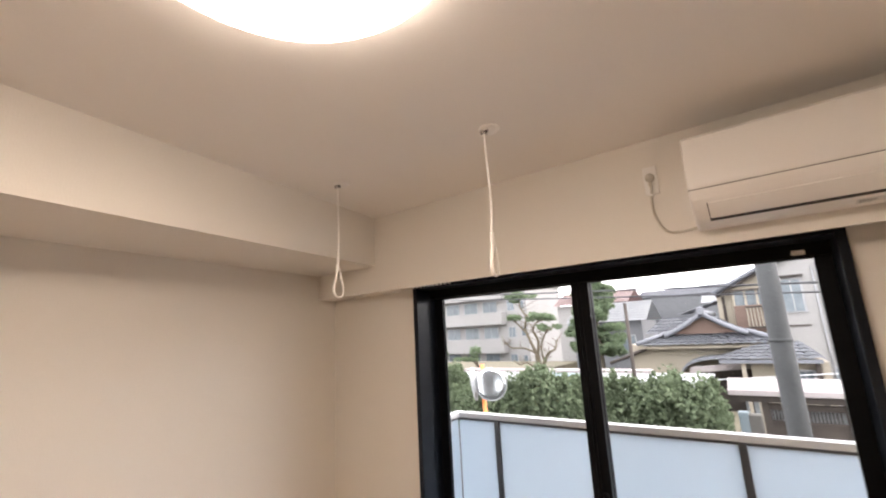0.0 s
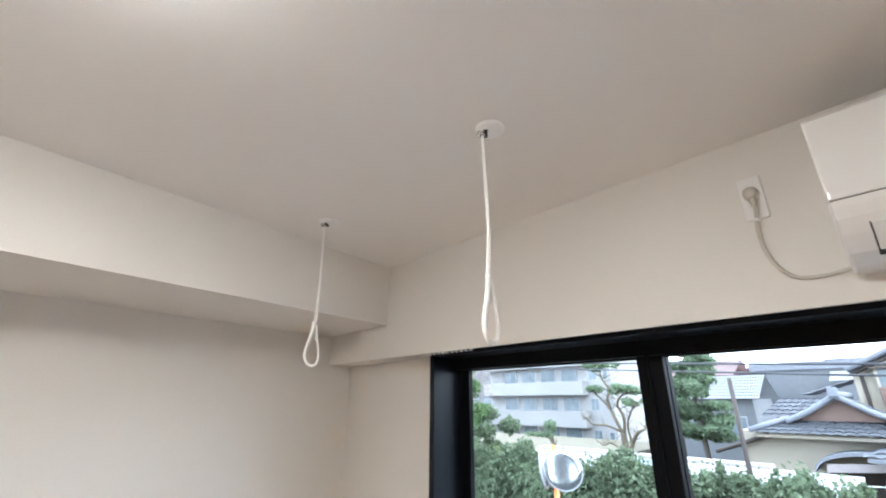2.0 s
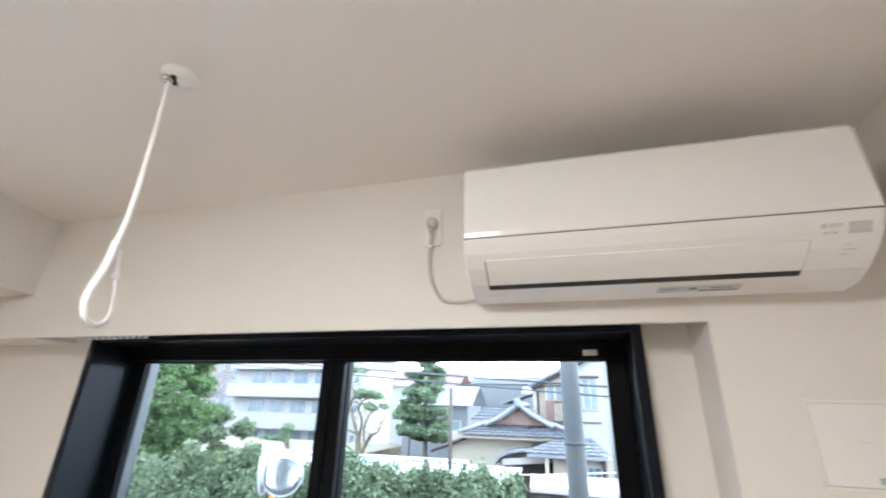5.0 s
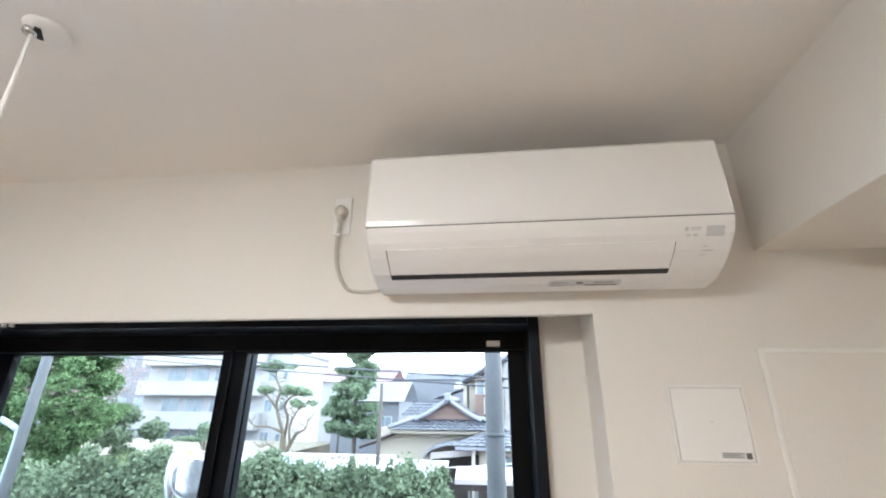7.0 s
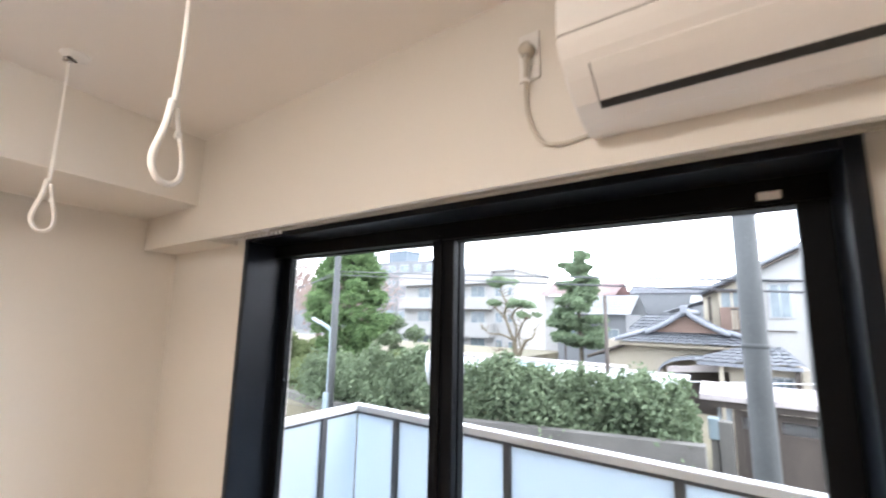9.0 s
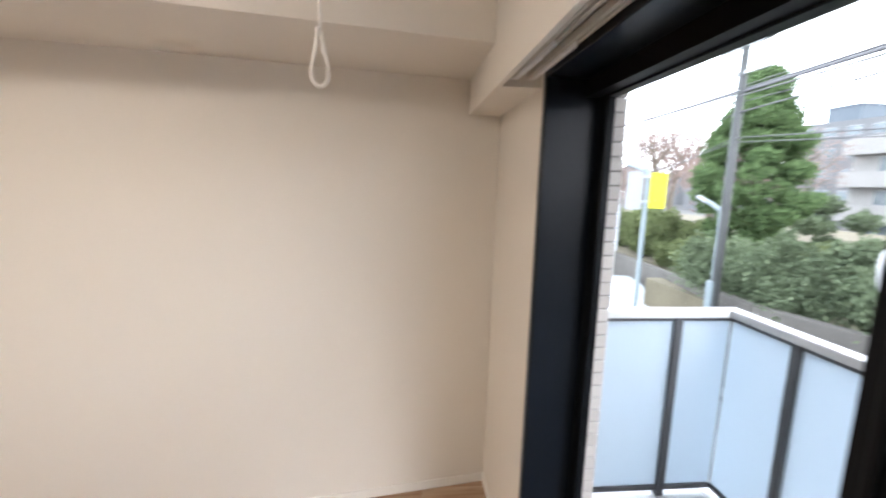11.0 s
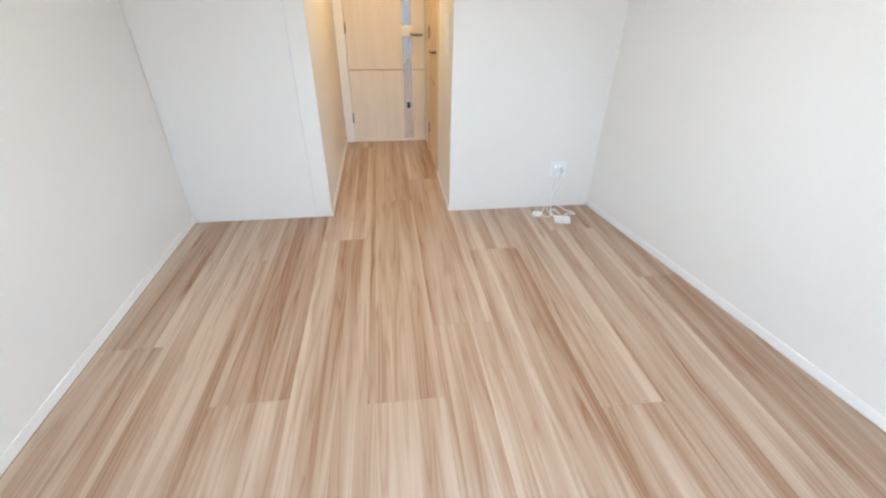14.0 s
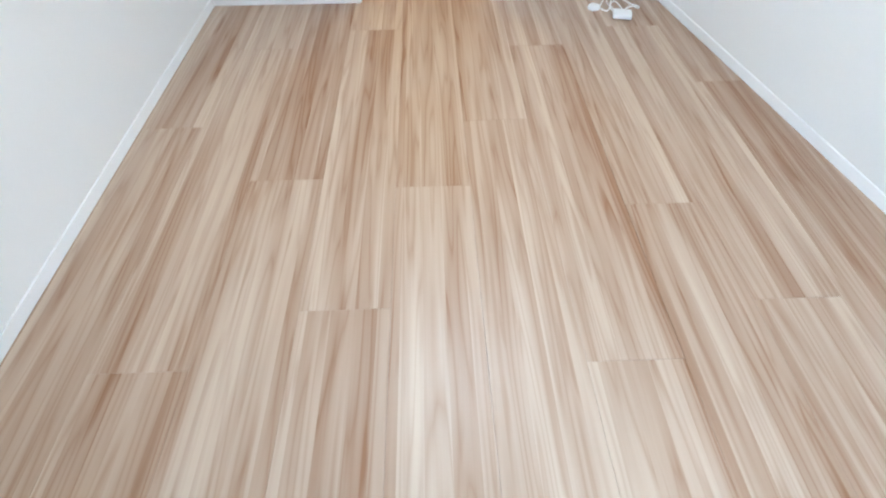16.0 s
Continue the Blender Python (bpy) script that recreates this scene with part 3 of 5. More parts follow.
for x in (0.3, 0.85, 1.4, 1.95):
    part("bracket", move(box(x, 3.375, RAIL_Z - 0.012, x + 0.03, 3.465, RAIL_Z + 0.028, 0.002), Matrix.Translation((-SX0, -3.40, -RAIL_Z))), PLASTIC, rails)
slot_back = setting("trim", box(SX0, 3.359, SLOT_Z - 0.004, SX1, WIN_Y, SLOT_Z - 0.0005), TRIM_WHITE, "white board lining the curtain slot", "trim")

# ---- ceiling lamp ----
lamp = thing("ceiling_lamp", (1.385, 1.815, CEIL), "round white dome ceiling lamp, switched on", "lamp")
part("base_plate", lathe([(0.10, 0.0), (0.318, -0.004), (0.326, -0.016), (0.318, -0.024)], 64), PLASTIC, lamp)
dome = [(0.335 * math.cos(a), -0.020 - 0.085 * math.sin(a)) for a in (math.pi / 2 * i / 14 for i in range(15))]
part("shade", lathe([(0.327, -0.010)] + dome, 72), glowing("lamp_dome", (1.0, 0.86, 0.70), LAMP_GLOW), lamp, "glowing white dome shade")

# ---- hanging drying-pole cords ----


def drying_hook(x, y, bend, turn, w):
    t = thing("drying_pole_cord", (x, y, CEIL), "white drying-pole cord hanging with its loop from a round ceiling socket", "clothes hanger", "drying-pole cords")
    part("socket", lathe([(0.006, 0.0), (0.037, 0.0), (0.0385, -0.003), (0.034, -0.010), (0.014, -0.0125), (0.002, -0.0125)], 32), PLASTIC, t, "round white ceiling socket")
    # dark block on the socket paints the shade of its slot
    part("slot", move(box(-0.019, -0.0055, -0.0150, 0.017, 0.0055, -0.0120, 0.002), Matrix.Translation((-0.010, -0.006, 0)) @ Matrix.Rotation(radians(-48), 4, "Z")), GAP_SHADE, t)
    part("pin", move(lathe([(0.002, -0.010), (0.011, -0.010), (0.012, -0.019), (0.009, -0.022), (0.003, -0.0225)], 20), Matrix.Translation((-0.020, -0.014, 0))), CHROME, t)
    low = 1.963 - CEIL
    curve = smooth([(-0.004, -0.004, -0.012), (-0.003, 0, -0.14), (0.000 + bend, 0, -0.30), (-0.006, 0, low + 0.15)])
    part("cord", tube([p + Vector((-0.013, -0.008, 0)) for p in curve], [0.0032 + 0.0030 * (i / (len(curve) - 1)) ** 1.5 for i in range(len(curve))], 10, flat=0.7), STRAP, t)
    top, hang = low + 0.155, Matrix.Translation((-0.013, -0.008, 0))
    loop = smooth([(-0.006, 0, top), (-0.012, 0, top - 0.05), (-w - 0.004, 0, low + 0.045), (-w * 0.85, 0, low + 0.012), (0, 0, low), (w * 0.85, 0, low + 0.012), (w, 0, low + 0.045), (0.010, 0, top - 0.052), (0.003, 0, top - 0.012)], 6)
    part("loop", move(tube(loop, [0.0058 - 0.0020 * i / (len(loop) - 1) for i in range(len(loop))], 10, flat=1.2), hang @ Matrix.Rotation(radians(turn), 4, "Z")), STRAP, t, "moulded white loop end")
    # added block; the loop itself only has a shade at this spot
    part("clasp", move(box(0.004, -0.005, top - 0.068, 0.016, 0.005, top - 0.056, 0.0015), hang @ Matrix.Rotation(radians(turn), 4, "Z")), STRAP, t)
    return t


drying_hook(0.384, 2.790, 0.001, 78, 0.0225)
drying_hook(1.221, 2.793, 0.002, 92, 0.0225)

# ---- air conditioner ----
AX0, AX1, AZ0, AZ1, AY = 1.793, 2.600, 2.106, 2.409, BEAM_Y
ac = thing("air_conditioner", (AX0, AY, AZ0), "white wall-mounted split air conditioner above the window, louvre closed", "air conditioner")
AW, AHT = AX1 - AX0, AZ1 - AZ0
# outline in (y, z) from the wall: back, underside, front
SLOPE = [(-0.030, -0.007), (-0.085, -0.002), (-0.130, 0.016), (-0.172, 0.044), (-0.200, 0.071), (-0.212, 0.092), (-0.2165, 0.104)]
low_prof = [(0.0, 0.002)] + SLOPE + [(-0.200, 0.1055), (0.0, 0.1055)]
top_prof = [(0.0, 0.1045), (-0.205, 0.1045), (-0.2165, 0.1085), (-0.2175, 0.120), (-0.209, AHT - 0.012), (-0.200, AHT - 0.002), (-0.190, AHT), (-0.02, AHT), (0.0, AHT - 0.004)]
body = extrude_x(low_prof, 0, AW)
bmesh.ops.bevel(body, geom=[e for e in body.edges if abs(e.verts[0].co.x - e.verts[1].co.x) < 1e-6], offset=0.010, segments=3, affect="EDGES", profile=0.6)
part("lower_body", body, PLASTIC, ac)
panel = extrude_x(top_prof, 0.001, AW - 0.001)
bmesh.ops.bevel(panel, geom=[e for e in panel.edges if abs(e.verts[0].co.x - e.verts[1].co.x) < 1e-6], offset=0.006, segments=3, affect="EDGES", profile=0.6)
part("front_panel", panel, PLASTIC_GLOSS, ac, "glossy white front panel")
part("panel_seam", box(0.004, -0.2140, 0.1030, AW - 0.004, -0.10, 0.1085), INK, ac)


def on_slope(u0, u1, x0, x1, lift, thick):
    """A slab that follows the curved underside, u along its outline in metres from the back."""
    runs = [math.dist(p, q) for p, q in zip(SLOPE, SLOPE[1:])]

    def at(u):
        for i, d in enumerate(runs):
            if u <= d or i == len(runs) - 1:
                (y0, z0), (y1, z1) = SLOPE[i], SLOPE[i + 1]
                return Vector((0, y0 + (y1 - y0) * u / d, z0 + (z1 - z0) * u / d))
            u -= d

    bm, rows = bmesh.new(), []
    for i in range(9):
        u = u0 + (u1 - u0) * i / 8
        p, d = at(u), (at(u + 0.004) - at(u - 0.004)).normalized()
        out = Vector((0, -d.z, d.y)) * (1 if d.y < 0 else -1)
        rows.append([bm.verts.new(p + out * h + Vector((x, 0, 0))) for x, h in ((x0, lift), (x1, lift), (x1, lift - thick), (x0, lift - thick))])
    for p, q in zip(rows, rows[1:]):
        for i in range(4):
            bm.faces.new((p[i], p[(i + 1) % 4], q[(i + 1) % 4], q[i]))
    bm.faces.new(rows[0][::-1]), bm.faces.new(rows[-1])
    bmesh.ops.recalc_face_normals(bm, faces=bm.faces[:])
    return bm


# solid dark slab paints the shade inside the outlet opening
part("air_outlet", on_slope(0.086, 0.1752, 0.047, AW - 0.119, 0.0012, 0.02), GAP_SHADE, ac, "dark slab for the shade in the air outlet")
part("louvre", on_slope(0.107, 0.177, 0.050, AW - 0.122, 0.0050, 0.006), PLASTIC, ac, "long white louvre flap")
part("receiver", on_slope(0.185, 0.208, AW - 0.060, AW - 0.024, 0.0012, 0.004), LABEL_GREY, ac, "grey signal window")
for u0, u1, x0, x1 in ((0.203, 0.206, AW - 0.092, AW - 0.070), (0.199, 0.2015, AW - 0.092, AW - 0.072), (0.198, 0.207, AW - 0.104, AW - 0.096), (0.186, 0.191, AW - 0.100, AW - 0.092), (0.186, 0.191, AW - 0.086, AW - 0.078),
                       (0.160, 0.162, AW - 0.062, AW - 0.052), (0.150, 0.152, AW - 0.064, AW - 0.040), (0.138, 0.140, AW - 0.064, AW - 0.052)):
    part("marking", on_slope(u0, u1, x0, x1, 0.0012, 0.003), LABEL_GREY, ac)
part("rating_label", on_slope(0.040, 0.068, 0.425, 0.592, 0.0012, 0.002), LABEL_GREY, ac, "grey rating label with fine print")
for u0, u1, x0, x1 in ((0.044, 0.046, 0.43, 0.46), (0.058, 0.060, 0.43, 0.47), (0.055, 0.061, 0.49, 0.505), (0.043, 0.049, 0.51, 0.585), (0.058, 0.060, 0.53, 0.575)):
    part("print_bar", on_slope(u0, u1, x0, x1, 0.0018, 0.002), INK, ac)
part("mounting_screw", move(lathe([(0.001, 0), (0.004, 0), (0.004, 0.003), (0.001, 0.003)], 12), Matrix.Translation((AW - 0.09, -0.055, -0.001))), GREY_PLASTIC, ac)

outlet = thing("wall_outlet", (1.655, BEAM_Y, 2.345), "white wall socket plate beside the air conditioner", "socket")
part("plate", box(-0.026, -0.008, -0.060, 0.026, 0, 0.060, 0.003), PLASTIC, outlet)
part("socket_face", box(-0.013, -0.010, -0.026, 0.013, -0.008, 0.026, 0.001), TRIM_WHITE, outlet)
CORD = Matrix.Translation((1.655 - AX0, -0.010, 2.353 - AZ0))
part("power_plug", move(lathe([(0.002, 0.0), (0.017, 0.0), (0.018, 0.006), (0.016, 0.022), (0.011, 0.028), (0.002, 0.029)], 24), CORD @ Matrix.Rotation(radians(90), 4, "X")), CABLE, ac, "round cream power plug")
part("plug_collar", move(tube([(0, -0.016, -0.012), (0, -0.017, -0.036)], [0.008, 0.006], 10), CORD), CABLE, ac)
run = smooth([(0, -0.018, -0.012), (0.001, -0.016, -0.05), (-0.006, -0.004, -0.10), (-0.004, 0.002, -0.15), (0.012, 0.004, -0.20), (0.04, 0.004, -0.232), (0.09, 0.004, -0.238), (0.150, 0.004, -0.230)])
part("cord", move(tube(run, 0.0062, 8, flat=0.6), CORD), CABLE, ac, "cream power cord")
part("cord_tie", move(box(-0.008, -0.018, -0.078, 0.006, -0.002, -0.070, 0.002), CORD), PLASTIC, ac)

# ---- panels on the column ----
hatch = thing("inspection_hatch", (2.477, BEAM_Y, 1.711), "white square wall hatch with a small label", "access panel")
HW, HH = 0.166, 0.166
for name, b in (("frame", (0, -0.005, 0, HW, 0, 0.006)), ("frame", (0, -0.005, HH - 0.006, HW, 0, HH)), ("frame", (0, -0.005, 0.006, 0.005, 0, HH - 0.006)), ("frame", (HW - 0.005, -0.005, 0.006, HW, 0, HH - 0.006))):
    part(name, box(*b, 0.001), TRIM_WHITE, hatch)
part("gap", box(0.005, -0.0015, 0.006, HW - 0.005, 0, HH - 0.006), LABEL_GREY, hatch)
part("cover", box(0.007, -0.006, 0.0075, HW - 0.0065, -0.0015, HH - 0.0075, 0.001), CLOSET_WHITE, hatch, "flat white cover")
part("small_mark", box(0.082, -0.0066, 0.086, 0.088, -0.006, 0.088), LABEL_GREY, hatch)
lab = part("label_strip", box(0.092, -0.0066, 0.014, 0.140, -0.006, 0.026), LABEL_GREY, hatch, "grey label with fine print")
part("label_square", box(0.142, -0.0066, 0.013, 0.153, -0.006, 0.025), INK, hatch)
for i in range(3):
    part("print_bar", box(0.094, -0.0070, 0.0155 + 0.0035 * i, 0.135 - 0.006 * (i % 2), -0.0066, 0.0168 + 0.0035 * i), INK, hatch)

board = thing("meter_panel", (2.694, BEAM_Y, 1.30), "large white framed wall panel beside the window", "access panel")
part("panel", box(0.012, -0.004, 0.012, 0.300, 0, 0.648, 0.001), WALLPAPER, board)
for b in ((0, -0.007, 0, 0.012, 0, 0.660), (0.300, -0.007, 0, 0.312, 0, 0.660), (0.012, -0.007, 0, 0.300, 0, 0.012), (0.012, -0.007, 0.648, 0.300, 0, 0.660)):
    part("frame", box(*b, 0.002), TRIM_WHITE, board)

# ---- closet front in the end wall ----
closet = tagged(thing("door_2", (2.165, 0, 0), "flush white closet door with a fine edge gap", "closet door"), kind="structure")
part("edge_gap", box(0.002, 0.0005, 0.004, 0.006, 0.002, 2.19), LABEL_GREY, closet)
part("panel", box(0.006, 0.0, 0.004, RIGHT_X - 2.165 - 0.004, 0.006, 2.19, 0.002), WALLPAPER, closet)

# ---- entrance door ----
DY = HALL_Y
ent = tagged(thing("door_1", (HALL_X0, DY, 0), "pale wood-grain entrance door, closed, with a steel strip and two grooves", "door"), kind="structure")
E0 = Matrix.Translation((-HALL_X0, -DY, 0))
DX0, DX1, DT = 1.152, 1.957, 2.035


def dpart(name, b, material, label="", bevel=0.002):
    return part(name, move(box(*b, bevel), E0), material, ent, label)


dpart("frame_post", (DX1 + 0.004, DY - 0.10, 0, HALL_X1, DY + 0.030, 2.075), CLOSET_WHITE)
dpart("frame_head", (HALL_X0, DY - 0.10, DT + 0.004, DX1 + 0.004, DY + 0.012, 2.075), CLOSET_WHITE)
dpart("threshold", (HALL_X0, DY - 0.08, 0.0, DX1 + 0.004, DY + 0.012, 0.010), TRIM_WHITE)
cuts = [0.014, 0.752, 0.760, 1.500, 1.508, DT]
for z0, z1 in ((cuts[0], cuts[1]), (cuts[2], cuts[3]), (cuts[4], cuts[5])):
    dpart("leaf_board", (DX0, DY - 0.060, z0, 1.288, DY - 0.020, z1), DOOR_WOOD)
    dpart("leaf_board", (1.386, DY - 0.060, z0, DX1, DY - 0.020, z1), DOOR_WOOD)
dpart("groove", (DX0 + 0.002, DY - 0.058, 0.752, DX1 - 0.002, DY - 0.026, 0.760), GROOVE, "dark groove")
dpart("groove", (DX0 + 0.002, DY - 0.058, 1.500, DX1 - 0.002, DY - 0.026, 1.508), GROOVE, "dark groove")
dpart("steel_strip", (1.288, DY - 0.060, 0.014, 1.386, DY - 0.018, DT), MIRROR_STEEL, "tall mirror-like steel strip")
dpart("viewer_plate", (1.318, DY - 0.018, 1.46, 1.362, DY - 0.010, 1.83), RUBBER, "dark narrow plate")
dpart("lock_box", (1.286, DY - 0.018, 1.078, 1.384, DY + 0.030, 1.172), CLOSET_WHITE, "pale steel lock case", 0.006)
dpart("lock_plate", (1.300, DY - 0.018, 0.98, 1.350, DY - 0.008, 1.40), CHROME)
dpart("thumb_turn", (1.318, DY - 0.018, 0.835, 1.348, DY + 0.010, 0.875), BRASS, "small brass thumb turn", 0.004)
dpart("floor_latch", (1.318, DY - 0.018, 0.36, 1.352, DY + 0.006, 0.42), RUBBER, "dark door stop", 0.004)
lever = part("lever", move(tube(smooth([(1.30, DY + 0.022, 1.105), (1.29, DY + 0.050, 1.100), (1.25, DY + 0.054, 1.096), (1.18, DY + 0.052, 1.094)]), 0.012, 10), E0), DARK_STEEL, ent, "dark steel lever handle")
for z in (1.15, 0.26, 1.85):
    dpart("hinge", (DX1 - 0.008, DY - 0.020, z - 0.05, DX1 + 0.010, DY - 0.002, z + 0.05), DARK_STEEL)

# ---- washroom door in the corridor ----
wash = tagged(thing("door_3", (HALL_X0, HD0, 0), "wooden corridor door with warm light put into its honey colour, closed, with a lever", "door"), kind="structure")
W0 = Matrix.Translation((-HALL_X0, -HD0, 0))


def hpart(name, b, material, label="", bevel=0.002):
    return part(name, move(box(*b, bevel), W0), material, wash, label)


hpart("frame_post", (HALL_X0 - 0.09, HD1 - 0.030, 0, HALL_X0 + 0.012, HD1 + 0.040, 2.095), LAMPLIT_WOOD)
hpart("frame_post", (HALL_X0 - 0.09, HD0 - 0.040, 0, HALL_X0 + 0.012, HD0 + 0.030, 2.095), LAMPLIT_WOOD)
hpart("frame_head", (HALL_X0 - 0.09, HD0 + 0.030, 2.030, HALL_X0 + 0.012, HD1 - 0.030, 2.095), LAMPLIT_WOOD)
hpart("leaf", (HALL_X0 - 0.045, HD0 + 0.033, 0.006, HALL_X0 - 0.006, HD1 - 0.033, 2.026), LAMPLIT_WOOD)
for z in (0.753, 1.503):
    hpart("groove", (HALL_X0 - 0.008, HD0 + 0.035, z, HALL_X0 - 0.0045, HD1 - 0.035, z + 0.006), GROOVE, "dark groove", 0)
hpart("rose", (HALL_X0 - 0.006, HD1 - 0.110, 1.02, HALL_X0 + 0.004, HD1 - 0.062, 1.07), CHROME)
part("lever", move(tube(smooth([(HALL_X0 + 0.004, HD1 - 0.086, 1.045), (HALL_X0 + 0.045, HD1 - 0.088, 1.045), (HALL_X0 + 0.050, HD1 - 0.12, 1.043), (HALL_X0 + 0.048, HD1 - 0.20, 1.042)]), 0.010, 10), W0), DARK_STEEL, wash, "dark steel lever handle")
for z in (1.15, 0.26):
    hpart("hinge", (HALL_X0 - 0.008, HD0 + 0.024, z - 0.05, HALL_X0 + 0.006, HD0 + 0.042, z + 0.05), DARK_STEEL)

# ---- switches on the corridor wall ----
for z0, z1, name, label in ((1.235, 1.355, "intercom_panel", "white wall intercom panel by the corridor opening"), (1.105, 1.225, "light_switch", "white light switch plate by the corridor opening")):
    s = thing(name, (HALL_X0, -0.24, z0), label, "switch")
    part("plate", box(0, -0.035, 0, 0.009, 0.035, z1 - z0, 0.003), PLASTIC, s)
    part("rocker", box(0.009, -0.020, 0.030, 0.013, 0.020, z1 - z0 - 0.030, 0.002), TRIM_WHITE, s)

down = thing("hall_downlight", (1.6, -0.85, HALL_Z), "round recessed corridor downlight, switched on", "lamp")
part("trim_ring", lathe([(0.050, 0.0), (0.062, 0.0), (0.062, -0.004), (0.050, -0.003)], 32), PLASTIC, down)

# ---- router corner ----
sock = thing("wall_outlet", (0.297, 0.0, 0.318), "white multi socket plate low on the end wall", "socket")
part("plate", box(-0.062, 0, -0.060, 0.062, 0.008, 0.060, 0.003), PLASTIC, sock)
part("socket_face", box(-0.048, 0.008, -0.030, -0.010, 0.011, 0.030, 0.002), TRIM_WHITE, sock)
part("jack_face", box(0.010, 0.008, -0.030, 0.048, 0.011, 0.030, 0.002), TRIM_WHITE, sock)
for z in (-0.014, 0.012):
    part("slot", box(-0.036, 0.0112, z, -0.022, 0.0116, z + 0.004), INK, sock)
adap = thing("power_adapter", (0.315, 0.011, 0.325), "white plug-in power adapter in the wall socket", "adapter")
part("body", box(-0.020, 0, -0.032, 0.020, 0.042, 0.030, 0.006), PLASTIC, adap)
adap2 = thing("plug", (0.262, 0.011, 0.300), "white telephone plug in the wall socket", "plug")
part("body", box(-0.010, 0, -0.018, 0.010, 0.030, 0.018, 0.004), PLASTIC, adap2)
router = thing("network_box", pose(0.315, 0.272, 0.0, 0, 0, -14), "small white network box lying on the floor by the wall", "router")
part("case", box(-0.058, -0.045, 0.004, 0.058, 0.045, 0.032, 0.006, segments=3), PLASTIC, router)
for x in (-0.045, 0.045):
    for y in (-0.033, 0.033):
        part("foot", move(lathe([(0.002, 0.0), (0.006, 0.0), (0.006, 0.005), (0.002, 0.005)], 10), Matrix.Translation((x, y, 0))), RUBBER, router)
part("port", box(-0.02, -0.0455, 0.010, 0.02, -0.044, 0.022), INK, router)
puck = thing("optical_puck", (0.470, 0.150, 0.0), "round white cable puck lying on the floor by the wall", "cable box")
part("case", lathe([(0.034, 0.0), (0.040, 0.004), (0.041, 0.014), (0.036, 0.021), (0.018, 0.024), (0.002, 0.024)], 32), PLASTIC, puck)
part("cap", lathe([(0.014, 0.0235), (0.014, 0.0265), (0.002, 0.027)], 20), TRIM_WHITE, puck)
for pts, r in (([(0.315, 0.05, 0.30), (0.32, 0.075, 0.24), (0.335, 0.07, 0.12), (0.345, 0.10, 0.02), (0.36, 0.16, 0.006), (0.335, 0.22, 0.006), (0.325, 0.235, 0.015)], 0.0030),
               ([(0.262, 0.04, 0.285), (0.30, 0.06, 0.20), (0.36, 0.06, 0.10), (0.40, 0.09, 0.015), (0.43, 0.14, 0.008)], 0.0024),
               ([(0.25, 0.04, 0.29), (0.275, 0.055, 0.17), (0.30, 0.05, 0.06), (0.22, 0.09, 0.008), (0.165, 0.14, 0.006), (0.19, 0.20, 0.020), (0.25, 0.235, 0.050), (0.29, 0.225, 0.030)], 0.0028),
               ([(0.43, 0.165, 0.008), (0.39, 0.20, 0.006), (0.37, 0.17, 0.040), (0.34, 0.15, 0.045), (0.31, 0.20, 0.030), (0.30, 0.23, 0.018)], 0.0024),
               ([(0.33, 0.05, 0.31), (0.36, 0.07, 0.20), (0.345, 0.075, 0.09), (0.38, 0.11, 0.03), (0.36, 0.17, 0.020), (0.345, 0.228, 0.018)], 0.0022)):
    tagged(part("cable", tube(smooth(pts), r * 1.45, 8), STRAP), "thin white cable looped between socket and floor boxes", "cable", "router cables")

# ---- balcony ----
GROUND = -3.2
RC, RY = -0.447, 4.848                   # the rail's outer corner
bal = thing("balcony_slab", (RC, 3.72, -0.20), "pale concrete balcony slab with a white kerb", "balcony", kind="structure")
part("slab", box(-0.10, 0, -0.12, 4.0, RY + 0.06 - 3.72, 0.05, 0.01), CONCRETE, bal)
part("kerb", box(-0.06, RY - 0.05 - 3.72, 0.05, 4.0, RY + 0.05 - 3.72, 0.14, 0.008), RAIL_ALU, bal)
part("kerb", box(-0.06, 0.0, 0.05, 0.05, RY - 0.05 - 3.72, 0.14, 0.008), RAIL_ALU, bal)
fence = thing("balcony_railing", (RC, RY, -0.06), "balcony railing with white top rail, grey posts and frosted panels", "railing")
RZ, TOPZ = 1.064 + 0.06, 1.064
part("top_rail", box(-0.030, -0.035, RZ - 0.045, 3.5, 0.035, RZ, 0.006), RAIL_ALU, fence, "white aluminium top rail")
part("top_rail", box(-0.030, 3.72 - RY, RZ - 0.045, 0.035, -0.035, RZ, 0.006), RAIL_ALU, fence, "white aluminium top rail")
part("under_rail", box(-0.012, -0.016, RZ - 0.066, 3.5, 0.016, RZ - 0.045), RAIL_GREY, fence)
part("under_rail", box(-0.012, 3.72 - RY, RZ - 0.066, 0.016, -0.016, RZ - 0.045), RAIL_GREY, fence)
part("bottom_rail", box(-0.012, -0.016, 0.035, 3.5, 0.016, 0.065), RAIL_GREY, fence)
part("bottom_rail", box(-0.012, 3.72 - RY, 0.035, 0.016, -0.016, 0.065), RAIL_GREY, fence)
for x in (0.41, 1.275, 2.16, 3.04):
    part("post", box(x - 0.022, -0.028, 0.0, x + 0.022, 0.022, RZ - 0.045, 0.003), RAIL_GREY, fence)
part("post", box(-0.024, -0.345, 0.0, 0.024, -0.300, RZ - 0.045, 0.003), RAIL_GREY, fence)
for x0, x1 in ((0.012, 0.388), (0.432, 1.253), (1.297, 2.138), (2.182, 3.018), (3.062, 3.49)):
    part("panel", box(x0, -0.004, 0.065, x1, 0.004, RZ - 0.066), FROST, fence, "pale blue frosted panel")
